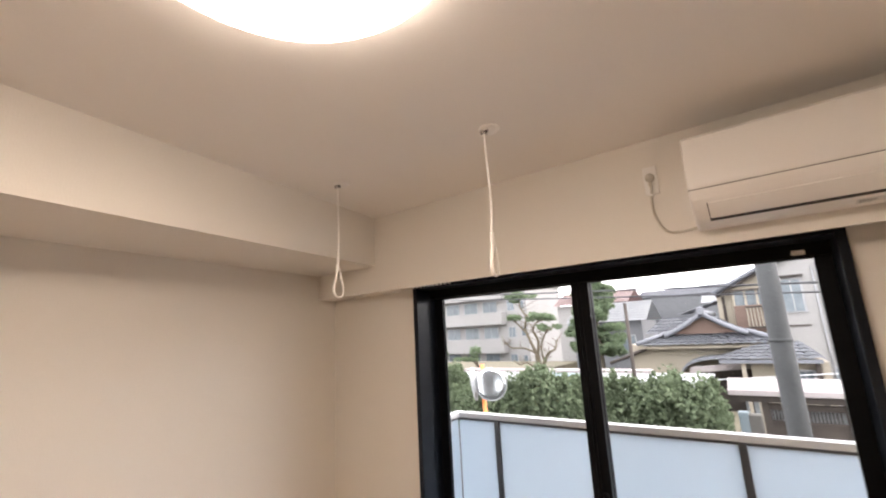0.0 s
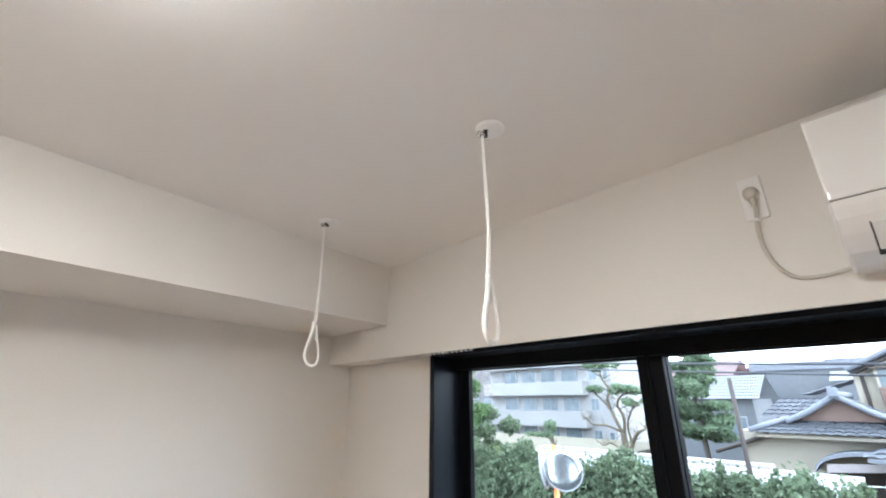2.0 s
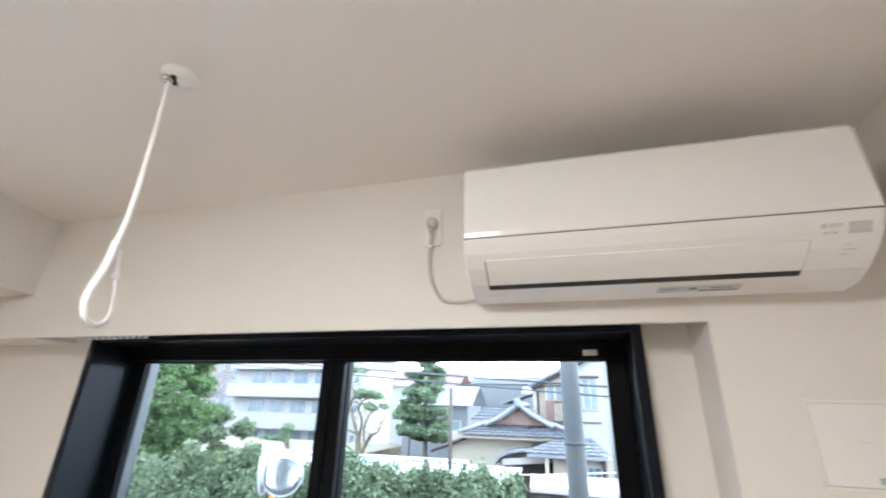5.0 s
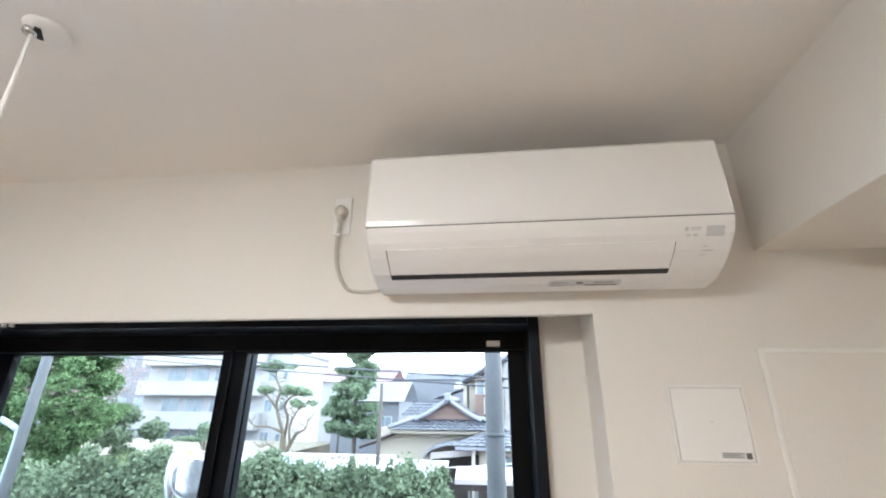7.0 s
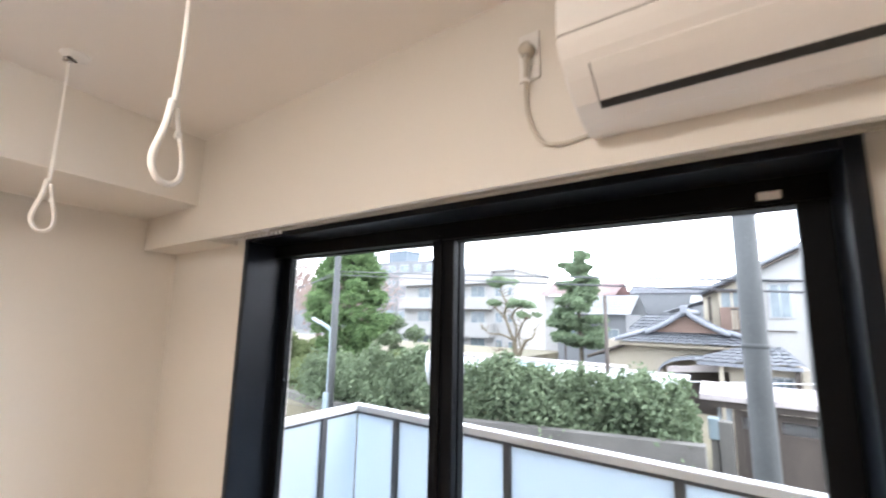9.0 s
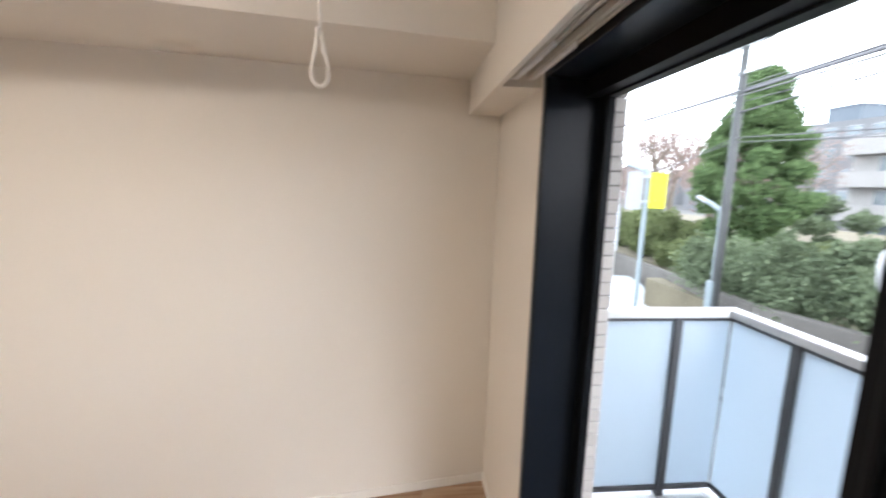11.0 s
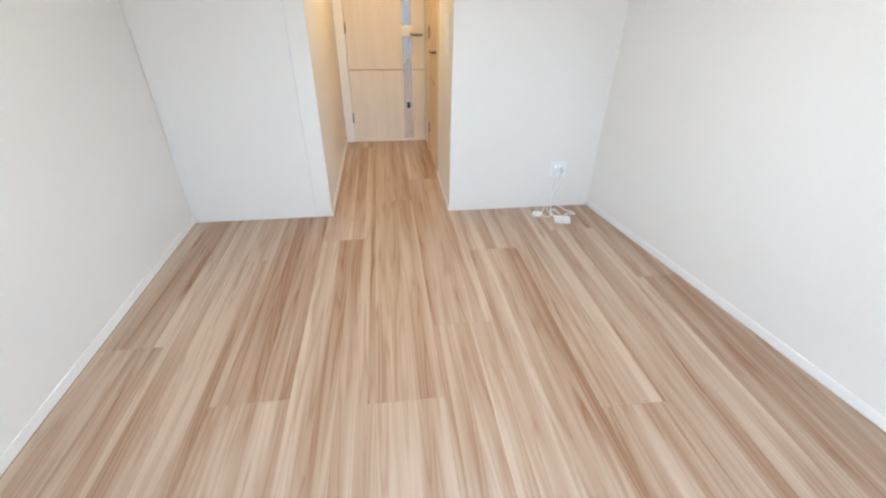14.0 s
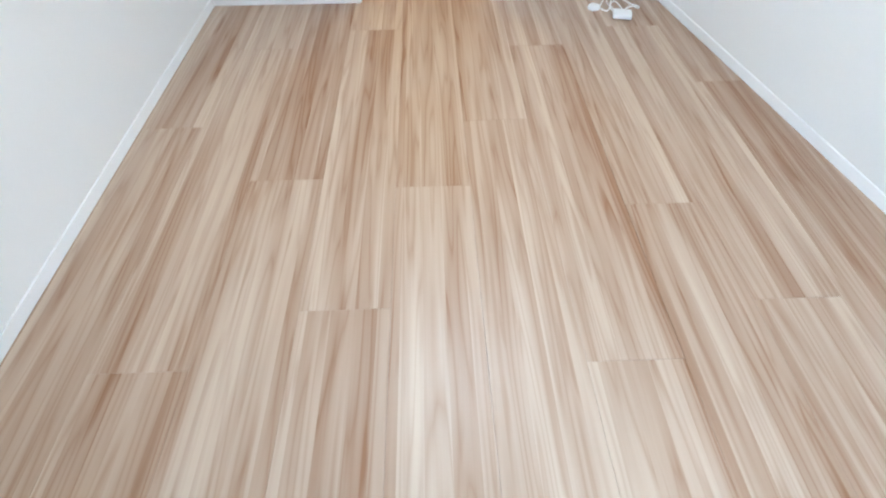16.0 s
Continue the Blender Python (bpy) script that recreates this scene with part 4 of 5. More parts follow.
for y0, y1 in ((3.73 - RY, -0.345), (-0.300, -0.012)):
    part("panel", box(-0.004, y0, 0.065, 0.004, y1, RZ - 0.066), FROST, fence, "pale blue frosted panel")

# outer facade beside the window: small tiles on the jamb
FX = 0.112
facade = tagged(part("facade_west", box(-3.0, 3.702, GROUND, FX, 3.822, 3.2), GROUT), "grey outer wall of the flats faced with small tiles", "wall", kind="structure")
facade_e = tagged(part("facade_east", box(2.18, 3.702, GROUND, 6.0, 3.716, 3.2), PLASTER), "grey outer wall of the flats", "wall", kind="structure")
jamb_tile = None
for i in range(48):
    z = -0.30 + 0.053 * i
    if jamb_tile is None:
        jamb_tile = part("tile", box(FX - 0.10, 3.7025, 0, FX + 0.006, 3.8280, 0.0485, 0.002, segments=1), TILE_WALL, facade).data
        facade.children[0].matrix_basis = Matrix.Translation((0, 0, z))
    else:
        share("tile", jamb_tile, facade, Matrix.Translation((0, 0, z)))
soffit = tagged(part("balcony_soffit", box(-0.55, 3.722, 2.51, 4.5, 4.92, 2.70), WHITE_WALL), "white underside of the balcony above", "ceiling", kind="structure")
# ---- ground and street ----
tagged(part("ground", box(-900, 3.9, GROUND - 0.5, 900, 1500, GROUND), ASPHALT), "dark asphalt street and ground", "ground", kind="structure")
kerb = tagged(part("kerb", box(-40, 10.55, GROUND, 1.0, 10.75, GROUND + 0.15, 0.02), CONCRETE), "concrete kerb along the street", "kerb", kind="structure")
wallr = tagged(part("retaining_wall", move(prism([(-7.0, GROUND), (1.3, GROUND), (1.3, -0.34), (-7.0, -0.86)], 0, 0.25), Matrix.Translation((0, 11.3, 0)) @ Matrix.Rotation(radians(90), 4, "X")), CONCRETE), "weathered low retaining wall below the hedge", "wall", kind="structure")
bank = tagged(part("bank", box(-11.6, 11.3, GROUND, 1.25, 19.0, -1.25), EARTH), "raised earth bank behind the retaining wall", "ground", kind="structure")

wallr2 = tagged(part("retaining_wall_far", move(prism([(-40.0, GROUND), (0.0, GROUND), (0.0, -0.86), (-40.0, -2.3)], 0, 0.25), Matrix.Translation((-7.0, 11.3, 0)) @ Matrix.Rotation(radians(-10.4), 4, "Z") @ Matrix.Rotation(radians(90), 4, "X")), CONCRETE), "weathered low retaining wall further along the street", "wall", kind="structure")
bank2 = tagged(part("bank_far", box(-60, 13.3, GROUND, -11.6, 40.0, -1.25), EARTH), "raised earth bank with shrubs and bare trees", "ground", kind="structure")
# hedge: many leaves along the bank
rng = np.random.default_rng(5)
hx = rng.uniform(-10.2, 1.15, 84000)
top = 0.33 + 0.10 * np.sin(hx * 1.7) + 0.10 * np.sin(hx * 4.1 + 1) + 0.10 * np.sin(hx * 9.3) - 0.45 * np.clip((hx - 0.7) / 0.5, 0, 1) - 0.2 * (hx < -6.5)
hh = rng.uniform(0, 1, len(hx)) ** 0.55
hy = 12.15 + rng.normal(0, 0.42, len(hx)) * (1.05 - 0.5 * hh) + 0.25 * np.sin(hx * 2.3 + 4 * hh)
hedge = leaves("hedge", np.stack([hx, hy, -1.15 + (top + 1.15 + rng.normal(0, 0.15, len(hx))) * hh], 1), 0.062, HEDGE_LEAF, seed=2)
tagged(hedge, "dense clipped green hedge along the street", "hedge", kind="stuff")
# loose shoots that stand above the hedge
shoots = np.concatenate([clump(rng, (x, 12.1 + rng.uniform(-0.4, 0.4), 0.36 + rng.uniform(-0.05, 0.22) - 0.3 * max(0.0, x - 0.5)), (0.10, 0.10, rng.uniform(0.12, 0.30)), 170) for x in rng.uniform(-8.5, 1.0, 46)]
                        + [clump(rng, (x, 12.1, z), (0.24, 0.24, 0.34), 600) for x, z in ((-5.6, 0.62), (-2.9, 0.55), (-7.4, 0.55))])
tagged(leaves("shrub_shoots", shoots, 0.06, HEDGE_LEAF, seed=3), "loose green shoots rising above the hedge", "shrub", kind="stuff")
pale = np.concatenate([clump(rng, (x, 14.5 + rng.uniform(-0.6, 0.8), z), (1.1, 0.8, 0.7), 4000) for x, z in ((-25, 0.3), (-23, 0.0), (-21.4, 0.3), (-20, 0.0), (-18.5, 0.2), (-16.8, 0.1), (-15.2, 0.2), (-13.6, -0.1), (-9.2, -0.4))]
                      + [clump(rng, (x, 12.2 - 0.183 * (x + 7.0) + rng.uniform(-0.1, 0.4), -0.75 + rng.uniform(-0.1, 0.35)), (0.6, 0.5, 0.55), 2200) for x in np.arange(-21.0, -8.5, 0.8)])
tagged(leaves("pale_shrubs", pale, 0.085, PALE_LEAF, seed=4), "pale yellow-green shrubs on the bank", "shrub", kind="stuff")


def limbs(bm, rng_, start, way, length, radius, levels, tips, spread=0.6, lift=0.25):
    """Forking limbs; the ends are added to tips."""
    p, d = Vector(start), Vector(way).normalized()
    pts = [p.copy()]
    for _ in range(4):
        d = (d + Vector(rng_.normal(0, 0.18, 3)) + Vector((0, 0, lift * 0.15))).normalized()
        p = p + d * length / 4
        pts.append(p.copy())
    tube(pts, [radius * (1 - 0.11 * i) for i in range(5)], 6, bm)
    if levels == 0:
        tips.append(p)
        return
    for _ in range(3 if levels > 1 else 2):
        nd = (d + Vector(rng_.normal(0, spread, 3)) + Vector((0, 0, lift))).normalized()
        limbs(bm, rng_, p if rng_.random() > 0.35 else pts[2], nd, length * 0.68, radius * 0.55, levels - 1, tips, spread, lift)


def cedar(x, y, ztop, width, label):
    """A tall dense conifer: trunk, and boughs that hold clumps."""
    t = thing("conifer_tree", (x, y, -1.25), label, "tree")
    r = np.random.default_rng(11)
    h = ztop + 1.25
    part("trunk", tube([(0, 0, 0), (0.05, 0, h * 0.3), (0.0, 0.05, h * 0.7), (0, 0, h)], [0.22, 0.17, 0.09, 0.02], 10), BARK, t)
    pts, bm = [], bmesh.new()
    for i in range(140):
        f = r.uniform(0.16, 1.0)
        a, reach = r.uniform(0, 2 * math.pi), width * min(1.0, 0.10 + 1.5 * (1.02 - f)) * min(1.0, 0.45 + 1.6 * (f - 0.16)) * r.uniform(0.35, 1.0)
        c = (reach * math.cos(a), reach * math.sin(a), h * f)
        tube([(0, 0, h * f - 0.3), (c[0] * 0.5, c[1] * 0.5, h * f - 0.2), c], [0.03, 0.02, 0.008], 5, bm)
        pts.append(clump(r, c, (0.46, 0.46, 0.32), 520))
    part("boughs", bm, BARK, t)
    leaves("crown", np.concatenate(pts), 0.07, CEDAR_LEAF, t, seed=8)
    return t


cedar(-11.9, 15.0, 5.7, 1.9, "tall dense green conifer behind the hedge")


def cloud_pine(name, x, y, base, height, layers, lean, label, dens=420, seed=3):
    """A trained pine: bent trunk, side limbs, and flat pads of needles."""
    t = thing(name, (x, y, base), label, "tree")
    r = np.random.default_rng(seed)
    trunk = smooth([(0, 0, 0), (lean * 0.4, 0, height * 0.3), (-lean * 0.3, 0.1, height * 0.62), (lean * 0.2, 0, height)])
    part("trunk", tube(trunk, [0.16 * (1 - 0.8 * i / (len(trunk) - 1)) for i in range(len(trunk))], 9), BARK, t)
    bm, pads = bmesh.new(), []
    for f, reach, a, size in layers:
        k = f * (len(trunk) - 1)
        p = trunk[int(k)].lerp(trunk[min(int(k) + 1, len(trunk) - 1)], k % 1)
        c = Vector((p.x + reach * math.cos(a), p.y + reach * math.sin(a) * 0.7, p.z + 0.12 + 0.1 * reach))
        tube(smooth([p, p.lerp(c, 0.5) + Vector((0, 0, -0.12)), c], 4), 0.045, 6, bm)
        for _ in range(4):
            q = c + Vector((r.normal(0, size * 0.42), r.normal(0, size * 0.42), r.normal(0, size * 0.24)))
            pads.append(clump(r, q, (size * 0.60, size * 0.60, size * 0.30), dens))
    tagged(part("limbs", bm, BARK, t), kind="stuff")
    leaves("crown", np.concatenate(pads), 0.085, PINE_LEAF, t, seed=seed, long=2.2)
    return t


r9 = np.random.default_rng(9)
PINE_TIERS = ((0.985, 0.0, 0.42), (0.94, 0.25, 0.5), (0.88, 0.4, 0.6), (0.81, 0.6, 0.7), (0.74, 0.75, 0.75), (0.665, 0.9, 0.8), (0.59, 1.0, 0.8), (0.52, 1.1, 0.75), (0.455, 0.7, 0.6))
cloud_pine("pine_tree", -4.86, 24.0, -3.2, 8.15, [(min(0.99, f + r9.uniform(-0.05, 0.05)), reach * r9.uniform(0.55, 1.1), k * 1.57 + 5 * f + r9.uniform(-0.4, 0.4), size * 0.82) for f, reach, size in PINE_TIERS for k in range(4 if reach else 1)], 0.18,
           "tall layered green pine in a neighbour's garden", 210)
bonsai = thing("trained_tree", (-6.6, 20.0, -1.25), "gnarled trained tree with bare limbs and flat green needle pads", "tree")
bm, rb = bmesh.new(), np.random.default_rng(21)


def bent_limb(points, r0, r1, twigs):
    """A crooked limb in the tree's own plane, with short bare side twigs."""
    run = smooth([(x, 0.25 * math.sin(3 * x + z), z) for x, z in points], 5)
    tube(run, [r0 + (r1 - r0) * i / (len(run) - 1) for i in range(len(run))], 7, bm)
    for _ in range(twigs):
        p = Vector(run[int(rb.uniform(0.3, 0.98) * (len(run) - 1))])
        d = Vector((rb.normal(0, 0.3), rb.normal(0, 0.2), rb.uniform(0.05, 0.3)))
        tube([p, p + d * 0.6 + Vector((0, 0, 0.04)), p + d + Vector((rb.normal(0, 0.06), 0, 0.10))], [r1 * 0.7, r1 * 0.5, 0.010], 5, bm)


bent_limb(((0, 0), (0.02, 0.6), (0, 1.2), (-0.05, 1.9)), 0.17, 0.12, 0)
bent_limb(((-0.05, 1.85), (-0.35, 2.5), (-0.55, 3.1), (-0.42, 3.6), (-0.72, 4.1), (-0.65, 4.5)), 0.08, 0.03, 12)
bent_limb(((0.05, 0.9), (0.35, 1.55), (0.75, 1.95), (1.05, 2.12), (1.1, 2.5)), 0.10, 0.025, 12)
bent_limb(((0, 1.8), (0.14, 2.5), (-0.08, 2.95), (0.25, 3.3), (0.6, 3.4)), 0.075, 0.028, 12)
bent_limb(((0.3, 1.5), (0.28, 2.2), (0.6, 2.7), (0.75, 3.0)), 0.055, 0.025, 9)
bent_limb(((-0.45, 2.8), (-0.8, 3.2), (-1.05, 3.5)), 0.06, 0.03, 4)
bent_limb(((-0.05, 1.9), (-0.6, 2.15), (-1.1, 2.2), (-1.35, 2.42), (-1.6, 2.36)), 0.055, 0.018, 12)
bent_limb(((0, 1.15), (-0.5, 1.5), (-0.75, 1.42), (-1.05, 1.62)), 0.05, 0.018, 8)
part("trunk", bm, BONE_BARK, bonsai)
tufts = [clump(rb, (x + rb.normal(0, w * 0.45), rb.normal(0, 0.25), z + rb.normal(0, 0.05)), (w * 0.5, 0.35, 0.13), 170)
         for x, z, w in ((-0.62, 4.62, 0.62), (-0.95, 4.45, 0.3), (-0.98, 3.62, 0.55), (0.40, 3.50, 0.62), (0.72, 3.08, 0.40), (0.15, 3.62, 0.4)) for _ in range(5)]
leaves("crown", np.concatenate(tufts), 0.055, PINE_LEAF, bonsai, seed=6, long=2.2)
small_pine = thing("trained_shrub", (-8.4, 17.5, -1.25), "small trained shrub with a round top tuft and thin lower pad", "shrub")
bm = bmesh.new()
bent_limb(((0, 0), (0.05, 1.2), (0.0, 1.9), (0.08, 2.2)), 0.06, 0.03, 5)
bent_limb(((0.0, 1.6), (-0.3, 1.85), (-0.55, 1.9)), 0.04, 0.02, 5)
part("trunk", bm, BONE_BARK, small_pine)
leaves("crown", np.concatenate([clump(rb, (0.08, 0, 2.2), (0.26, 0.26, 0.22), 420)] + [clump(rb, (-0.3 + rb.normal(0, 0.28), 0, 1.86), (0.25, 0.25, 0.09), 110) for _ in range(6)]), 0.05, PINE_LEAF, small_pine, seed=7, long=2.0)

# bare winter trees further back
for i, (x, y, z, s) in enumerate(((-23.5, 24, -1.2, 1.5), (-29, 27, -1.2, 1.9), (-27, 31, -1.2, 1.9), (-36, 27, -1.2, 2.1), (-20.5, 21, -1.2, 1.2), (-40, 31, -1.2, 2.0), (-33, 24, -1.2, 1.7), (-47, 33, -1.2, 2.3), (-44, 25, -1.2, 1.9))):
    t = thing("bare_tree", (x, y, z), "bare brown winter tree with fine twigs", "tree", "bare trees")
    rb, tips, bm = np.random.default_rng(40 + i), [], bmesh.new()
    limbs(bm, rb, (0, 0, 0), (0, 0, 1), 1.9 * s, 0.16 * s, 4, tips, 0.65, 0.2)
    part("trunk", bm, BARK, t)
    leaves("twigs", np.concatenate([clump(rb, tuple(p), (0.7 * s, 0.7 * s, 0.6 * s), 46) for p in tips]), 0.05, DRY_LEAF, t, seed=30 + i, long=7.0)
rust = thing("rust_tree", (-63, 75, -3.2), "tree with rust-red winter leaves", "tree")
part("trunk", tube([(0, 0, 0), (0, 0, 9.0)], [0.3, 0.15], 8), BARK, rust)
leaves("crown", np.concatenate([clump(rng, (rng.normal(0, 2.6), rng.normal(0, 2.0), 9.3 + rng.normal(0, 1.6)), (1.8, 1.8, 1.4), 420) for _ in range(20)]), 0.4, RUST_LEAF, rust, seed=12)
bush = thing("garden_bush", (-13.0, 19.0, -1.25), "round green garden bush", "shrub")
part("trunk", tube([(0, 0, 0), (0, 0, 1.0)], [0.10, 0.06], 8), BARK, bush)
leaves("crown", np.concatenate([clump(rng, (rng.normal(0, 0.5), rng.normal(0, 0.4), 1.6 + rng.normal(0, 0.4)), (0.5, 0.5, 0.4), 420) for _ in range(9)]), 0.10, HEDGE_LEAF, bush, seed=13)

# ---- far flats ----


def gable_roof(x0, x1, y0, y1, z0, zr, over=0.5, along="x", rows=22):
    """A tiled pitched roof, as ribbed slopes with a ridge. along: the ridge's axis."""
    bm = bmesh.new()
    if along == "x":
        a0, a1, b0, b1 = x0, x1, y0, y1
    else:
        a0, a1, b0, b1 = y0, y1, x0, x1
    a0, a1, b0, b1 = a0 - over, a1 + over, b0 - over, b1 + over
    mid, ribs = (b0 + b1) / 2, max(8, int((a1 - a0) / 0.14))

    def put(a, b, z):
        return bm.verts.new((a, b, z) if along == "x" else (b, a, z))

    for side in (b0, b1):
        lines = []
        for j in range(rows + 1):
            f = j / rows
            for step in ((0.0,) if j == 0 else (-0.03, 0.0)):
                line = []
                for i in range(ribs * 2 + 1):
                    a = a0 + (a1 - a0) * i / (ribs * 2)
                    line.append(put(a, side + (mid - side) * f, z0 + (zr - z0) * f + 0.035 * (i % 2) + step))
                lines.append(line)
        for p, q in zip(lines, lines[1:]):
            for i in range(len(p) - 1):
                bm.faces.new((p[i], p[i + 1], q[i + 1], q[i]))
    bmesh.ops.solidify(bm, geom=bm.faces[:], thickness=0.06)
    return bm


def window_part(parent, x, y, z, w, h, bars=1):
    """A window on a wall that faces the street."""
    at = Matrix.Translation((x, y, z))
    f = part("window", move(box(-w / 2 - 0.06, -0.05, -0.06, w / 2 + 0.06, 0.0, h + 0.06, 0.01), at), FAR_FRAME, parent)
    k = bars + 1
    for i in range(k):
        part("pane", move(box(-w / 2 + w * i / k + 0.02, -0.066, 0.0, -w / 2 + w * (i + 1) / k - 0.02, -0.048, h), at), FAR_GLASS, f)
    return f


flats = thing("apartment_building", pose(-37.6, 48.0, GROUND, 0, 0, 0), "white three-storey apartment building with rows of windows", "building")
part("wall", box(-0.4, 0.9, 0, 17.0, 12, 10.5), WHITE_WALL, flats)
part("roof", box(-0.6, 0.5, 10.5, 17.2, 12.3, 10.8, 0.03), WHITE_WALL, flats)
part("parapet", box(-0.5, -0.4, 8.95, 14.2, 0.9, 10.4, 0.02), WHITE_WALL, flats, "white top balcony front")
for k in range(3):
    z = 0.82 + 3.26 * k
    part("balcony_band", box(-0.5, -0.4, z - 1.78 + (0.2 if k > 1 else 0), 14.2, 0.9, z - 0.06, 0.02), WHITE_WALL, flats, "white balcony front")
    for i in range(4):
        window_part(flats, 3.12 + 2.91 * i, 0.9, z, 2.0, 1.34)
    window_part(flats, 14.85, 0.9, z + 0.08, 0.9, 1.16)
    window_part(flats, 16.4, 0.9, z + 0.2, 0.5, 0.9, 0)
flats2 = thing("apartment_building", pose(-58, 62.0, GROUND, 0, 0, 8), "tall grey-white flats far behind the trees", "building")
part("wall", box(0, 0, 0, 15, 12, 15), HAZE_BLOCK, flats2)
for k in range(5):
    for i in range(5):
        window_part(flats2, 1.6 + 2.9 * i, 0.0, 1.4 + 2.9 * k, 1.6, 1.2)

# ---- the tiled house ----


def tiled_slope(a, b, c, d, rows=8, pitch=0.26, bow=0.0):
    """A tiled roof face from its eave a-b up to its top edge d-c: ribs run up it, rows step down it. bow: how far the middle sags."""
    a, b, c, d = (Vector(v) for v in (a, b, c, d))
    up = (b - a).cross(d - a).normalized()
    up = up if up.z > 0 else -up
    ribs = max(4, int((b - a).length / pitch))
    bm, lines = bmesh.new(), []
    for j in range(rows + 1):
        f = j / rows
        for step in ((0.0,) if j == 0 else (-0.04, 0.0)):
            line = []
            for i in range(ribs * 4 + 1):
                g = i / (ribs * 4)
                p = a.lerp(b, g).lerp(d.lerp(c, g), f)
                line.append(bm.verts.new(p + up * ((0.0, 0.03, 0.042, 0.03)[i % 4] + step - bow * 4 * f * (1 - f))))
            lines.append(line)
    for p, q in zip(lines, lines[1:]):
        for i in range(len(p) - 1):
            bm.faces.new((p[i], p[i + 1], q[i + 1], q[i]))
    bmesh.ops.solidify(bm, geom=bm.faces[:], thickness=0.06)
    return bm


house = thing("tiled_house", (-1.7, 20.5, GROUND), "old cream house with grey tiled roofs and a gable", "house")
H0 = Matrix.Translation((1.7, -20.5, -GROUND))


def hroof(name, face, label="", rows=8, pitch=0.26, bow=0.0):
    return part(name, move(tiled_slope(*face, rows=rows, pitch=pitch, bow=bow), H0), ROOF_TILE, house, label)


part("wall", move(box(-2.62, 20.5, GROUND, 2.5, 26.0, 0.92), H0), PLASTER, house, "cream plaster wall")
hroof("gable_roof", ((-1.12, 20.25, 1.22), (-1.12, 25.5, 1.22), (0.18, 25.5, 1.98), (0.18, 20.25, 1.98)), "grey tiled gable roof", 5, bow=0.05)
hroof("gable_roof", ((1.48, 20.25, 1.22), (1.48, 25.5, 1.22), (0.18, 25.5, 1.98), (0.18, 20.25, 1.98)), "grey tiled gable roof", 5, bow=0.05)
hroof("skirt_roof", ((-2.14, 19.75, 0.90), (2.50, 19.75, 0.90), (1.62, 20.55, 1.26), (-1.18, 20.55, 1.26)), "grey tiled skirt roof", 4, 0.28)
hroof("skirt_roof", ((-2.14, 19.75, 0.90), (-2.14, 26.0, 0.90), (-1.06, 25.5, 1.28), (-1.06, 20.5, 1.28)), "grey tiled skirt roof", 4, 0.28)
hroof("skirt_roof", ((2.50, 19.75, 0.90), (2.50, 26.0, 0.90), (1.46, 25.5, 1.28), (1.46, 20.5, 1.28)), "grey tiled skirt roof", 4, 0.28)
hroof("side_roof", ((-3.32, 20.2, 0.18), (-3.32, 25.0, 0.18), (-1.72, 25.0, 0.80), (-1.72, 20.2, 0.80)), "low tiled side roof", 5)
part("gable", move(prism([(-0.95, 0), (1.30, 0), (0.18, 0.62)], 0, 0.1), H0 @ Matrix.Translation((0, 20.55, 1.28)) @ Matrix.Rotation(radians(90), 4, "X")), GABLE_WOOD, house, "red-brown wooden gable board")
part("ridge", move(tube([(0.18, 20.15, 2.06), (0.18, 25.6, 2.06)], 0.11, 8), H0), ROOF_TILE, house)
part("ridge_end", move(box(0.05, 20.05, 1.98, 0.31, 20.2, 2.26, 0.04), H0), ROOF_TILE, house)
for s in (-1, 1):
    part("verge", move(tube(smooth([(0.18 + s * 1.34, 20.22, 1.24), (0.18 + s * 0.7, 20.22, 1.56), (0.18, 20.22, 2.02)]), 0.085, 7), H0), ROOF_TILE, house)
    part("hip_ridge", move(tube([(0.18 + s * 2.32, 19.75, 0.97), (0.18 + s * 1.3, 20.5, 1.34)], 0.085, 7), H0), ROOF_TILE, house)
part("eave_board", move(box(-2.0, 19.92, 0.76, 2.4, 20.0, 0.86), H0), PLASTER, house, "pale eave board")
part("side_verge", move(tube([(-3.36, 20.18, 0.20), (-1.72, 20.18, 0.84)], 0.06, 6), H0), DARK_WOOD, house)
part("back_roof", move(tiled_slope((-2.6, 23.6, 1.25), (0.2, 23.6, 1.25), (0.2, 25.2, 1.95), (-2.05, 25.2, 1.95), 5), H0), ROOF_TILE, house)
# dark sheet before the wall paints the shade under the awning
part("doorway", move(box(-0.45, 20.40, GROUND, 2.0, 20.495, -0.02), H0), DARK_WOOD, house, "dark sheet standing in for the shade of the entry")
arch = smooth([(-0.68, -0.06), (-0.5, 0.17), (-0.18, 0.34), (0.46, 0.44), (1.42, 0.34)])
bm = prism([(x, z + 0.05) for x, z in arch] + [(x, z - 0.05) for x, z in reversed(arch)], 0, 0.95)
part("awning", move(bm, H0 @ Matrix.Translation((0, 20.48, 0)) @ Matrix.Rotation(radians(90), 4, "X")), ROOF_TILE, house, "curved grey awning")
bm = prism([(-0.42, -0.10), (1.3, 0.06), (1.3, 0.26), (-0.38, 0.13)], 0, 0.06)
part("awning_board", move(bm, H0 @ Matrix.Translation((0, 19.64, 0)) @ Matrix.Rotation(radians(90), 4, "X")), PINK_TILE, house, "faded pinkish awning board")
hroof("porch_roof", ((0.55, 18.4, 0.47), (3.30, 18.4, 0.47), (2.86, 19.8, 0.92), (1.75, 19.8, 0.86)), "grey porch roof", 5, 0.34)
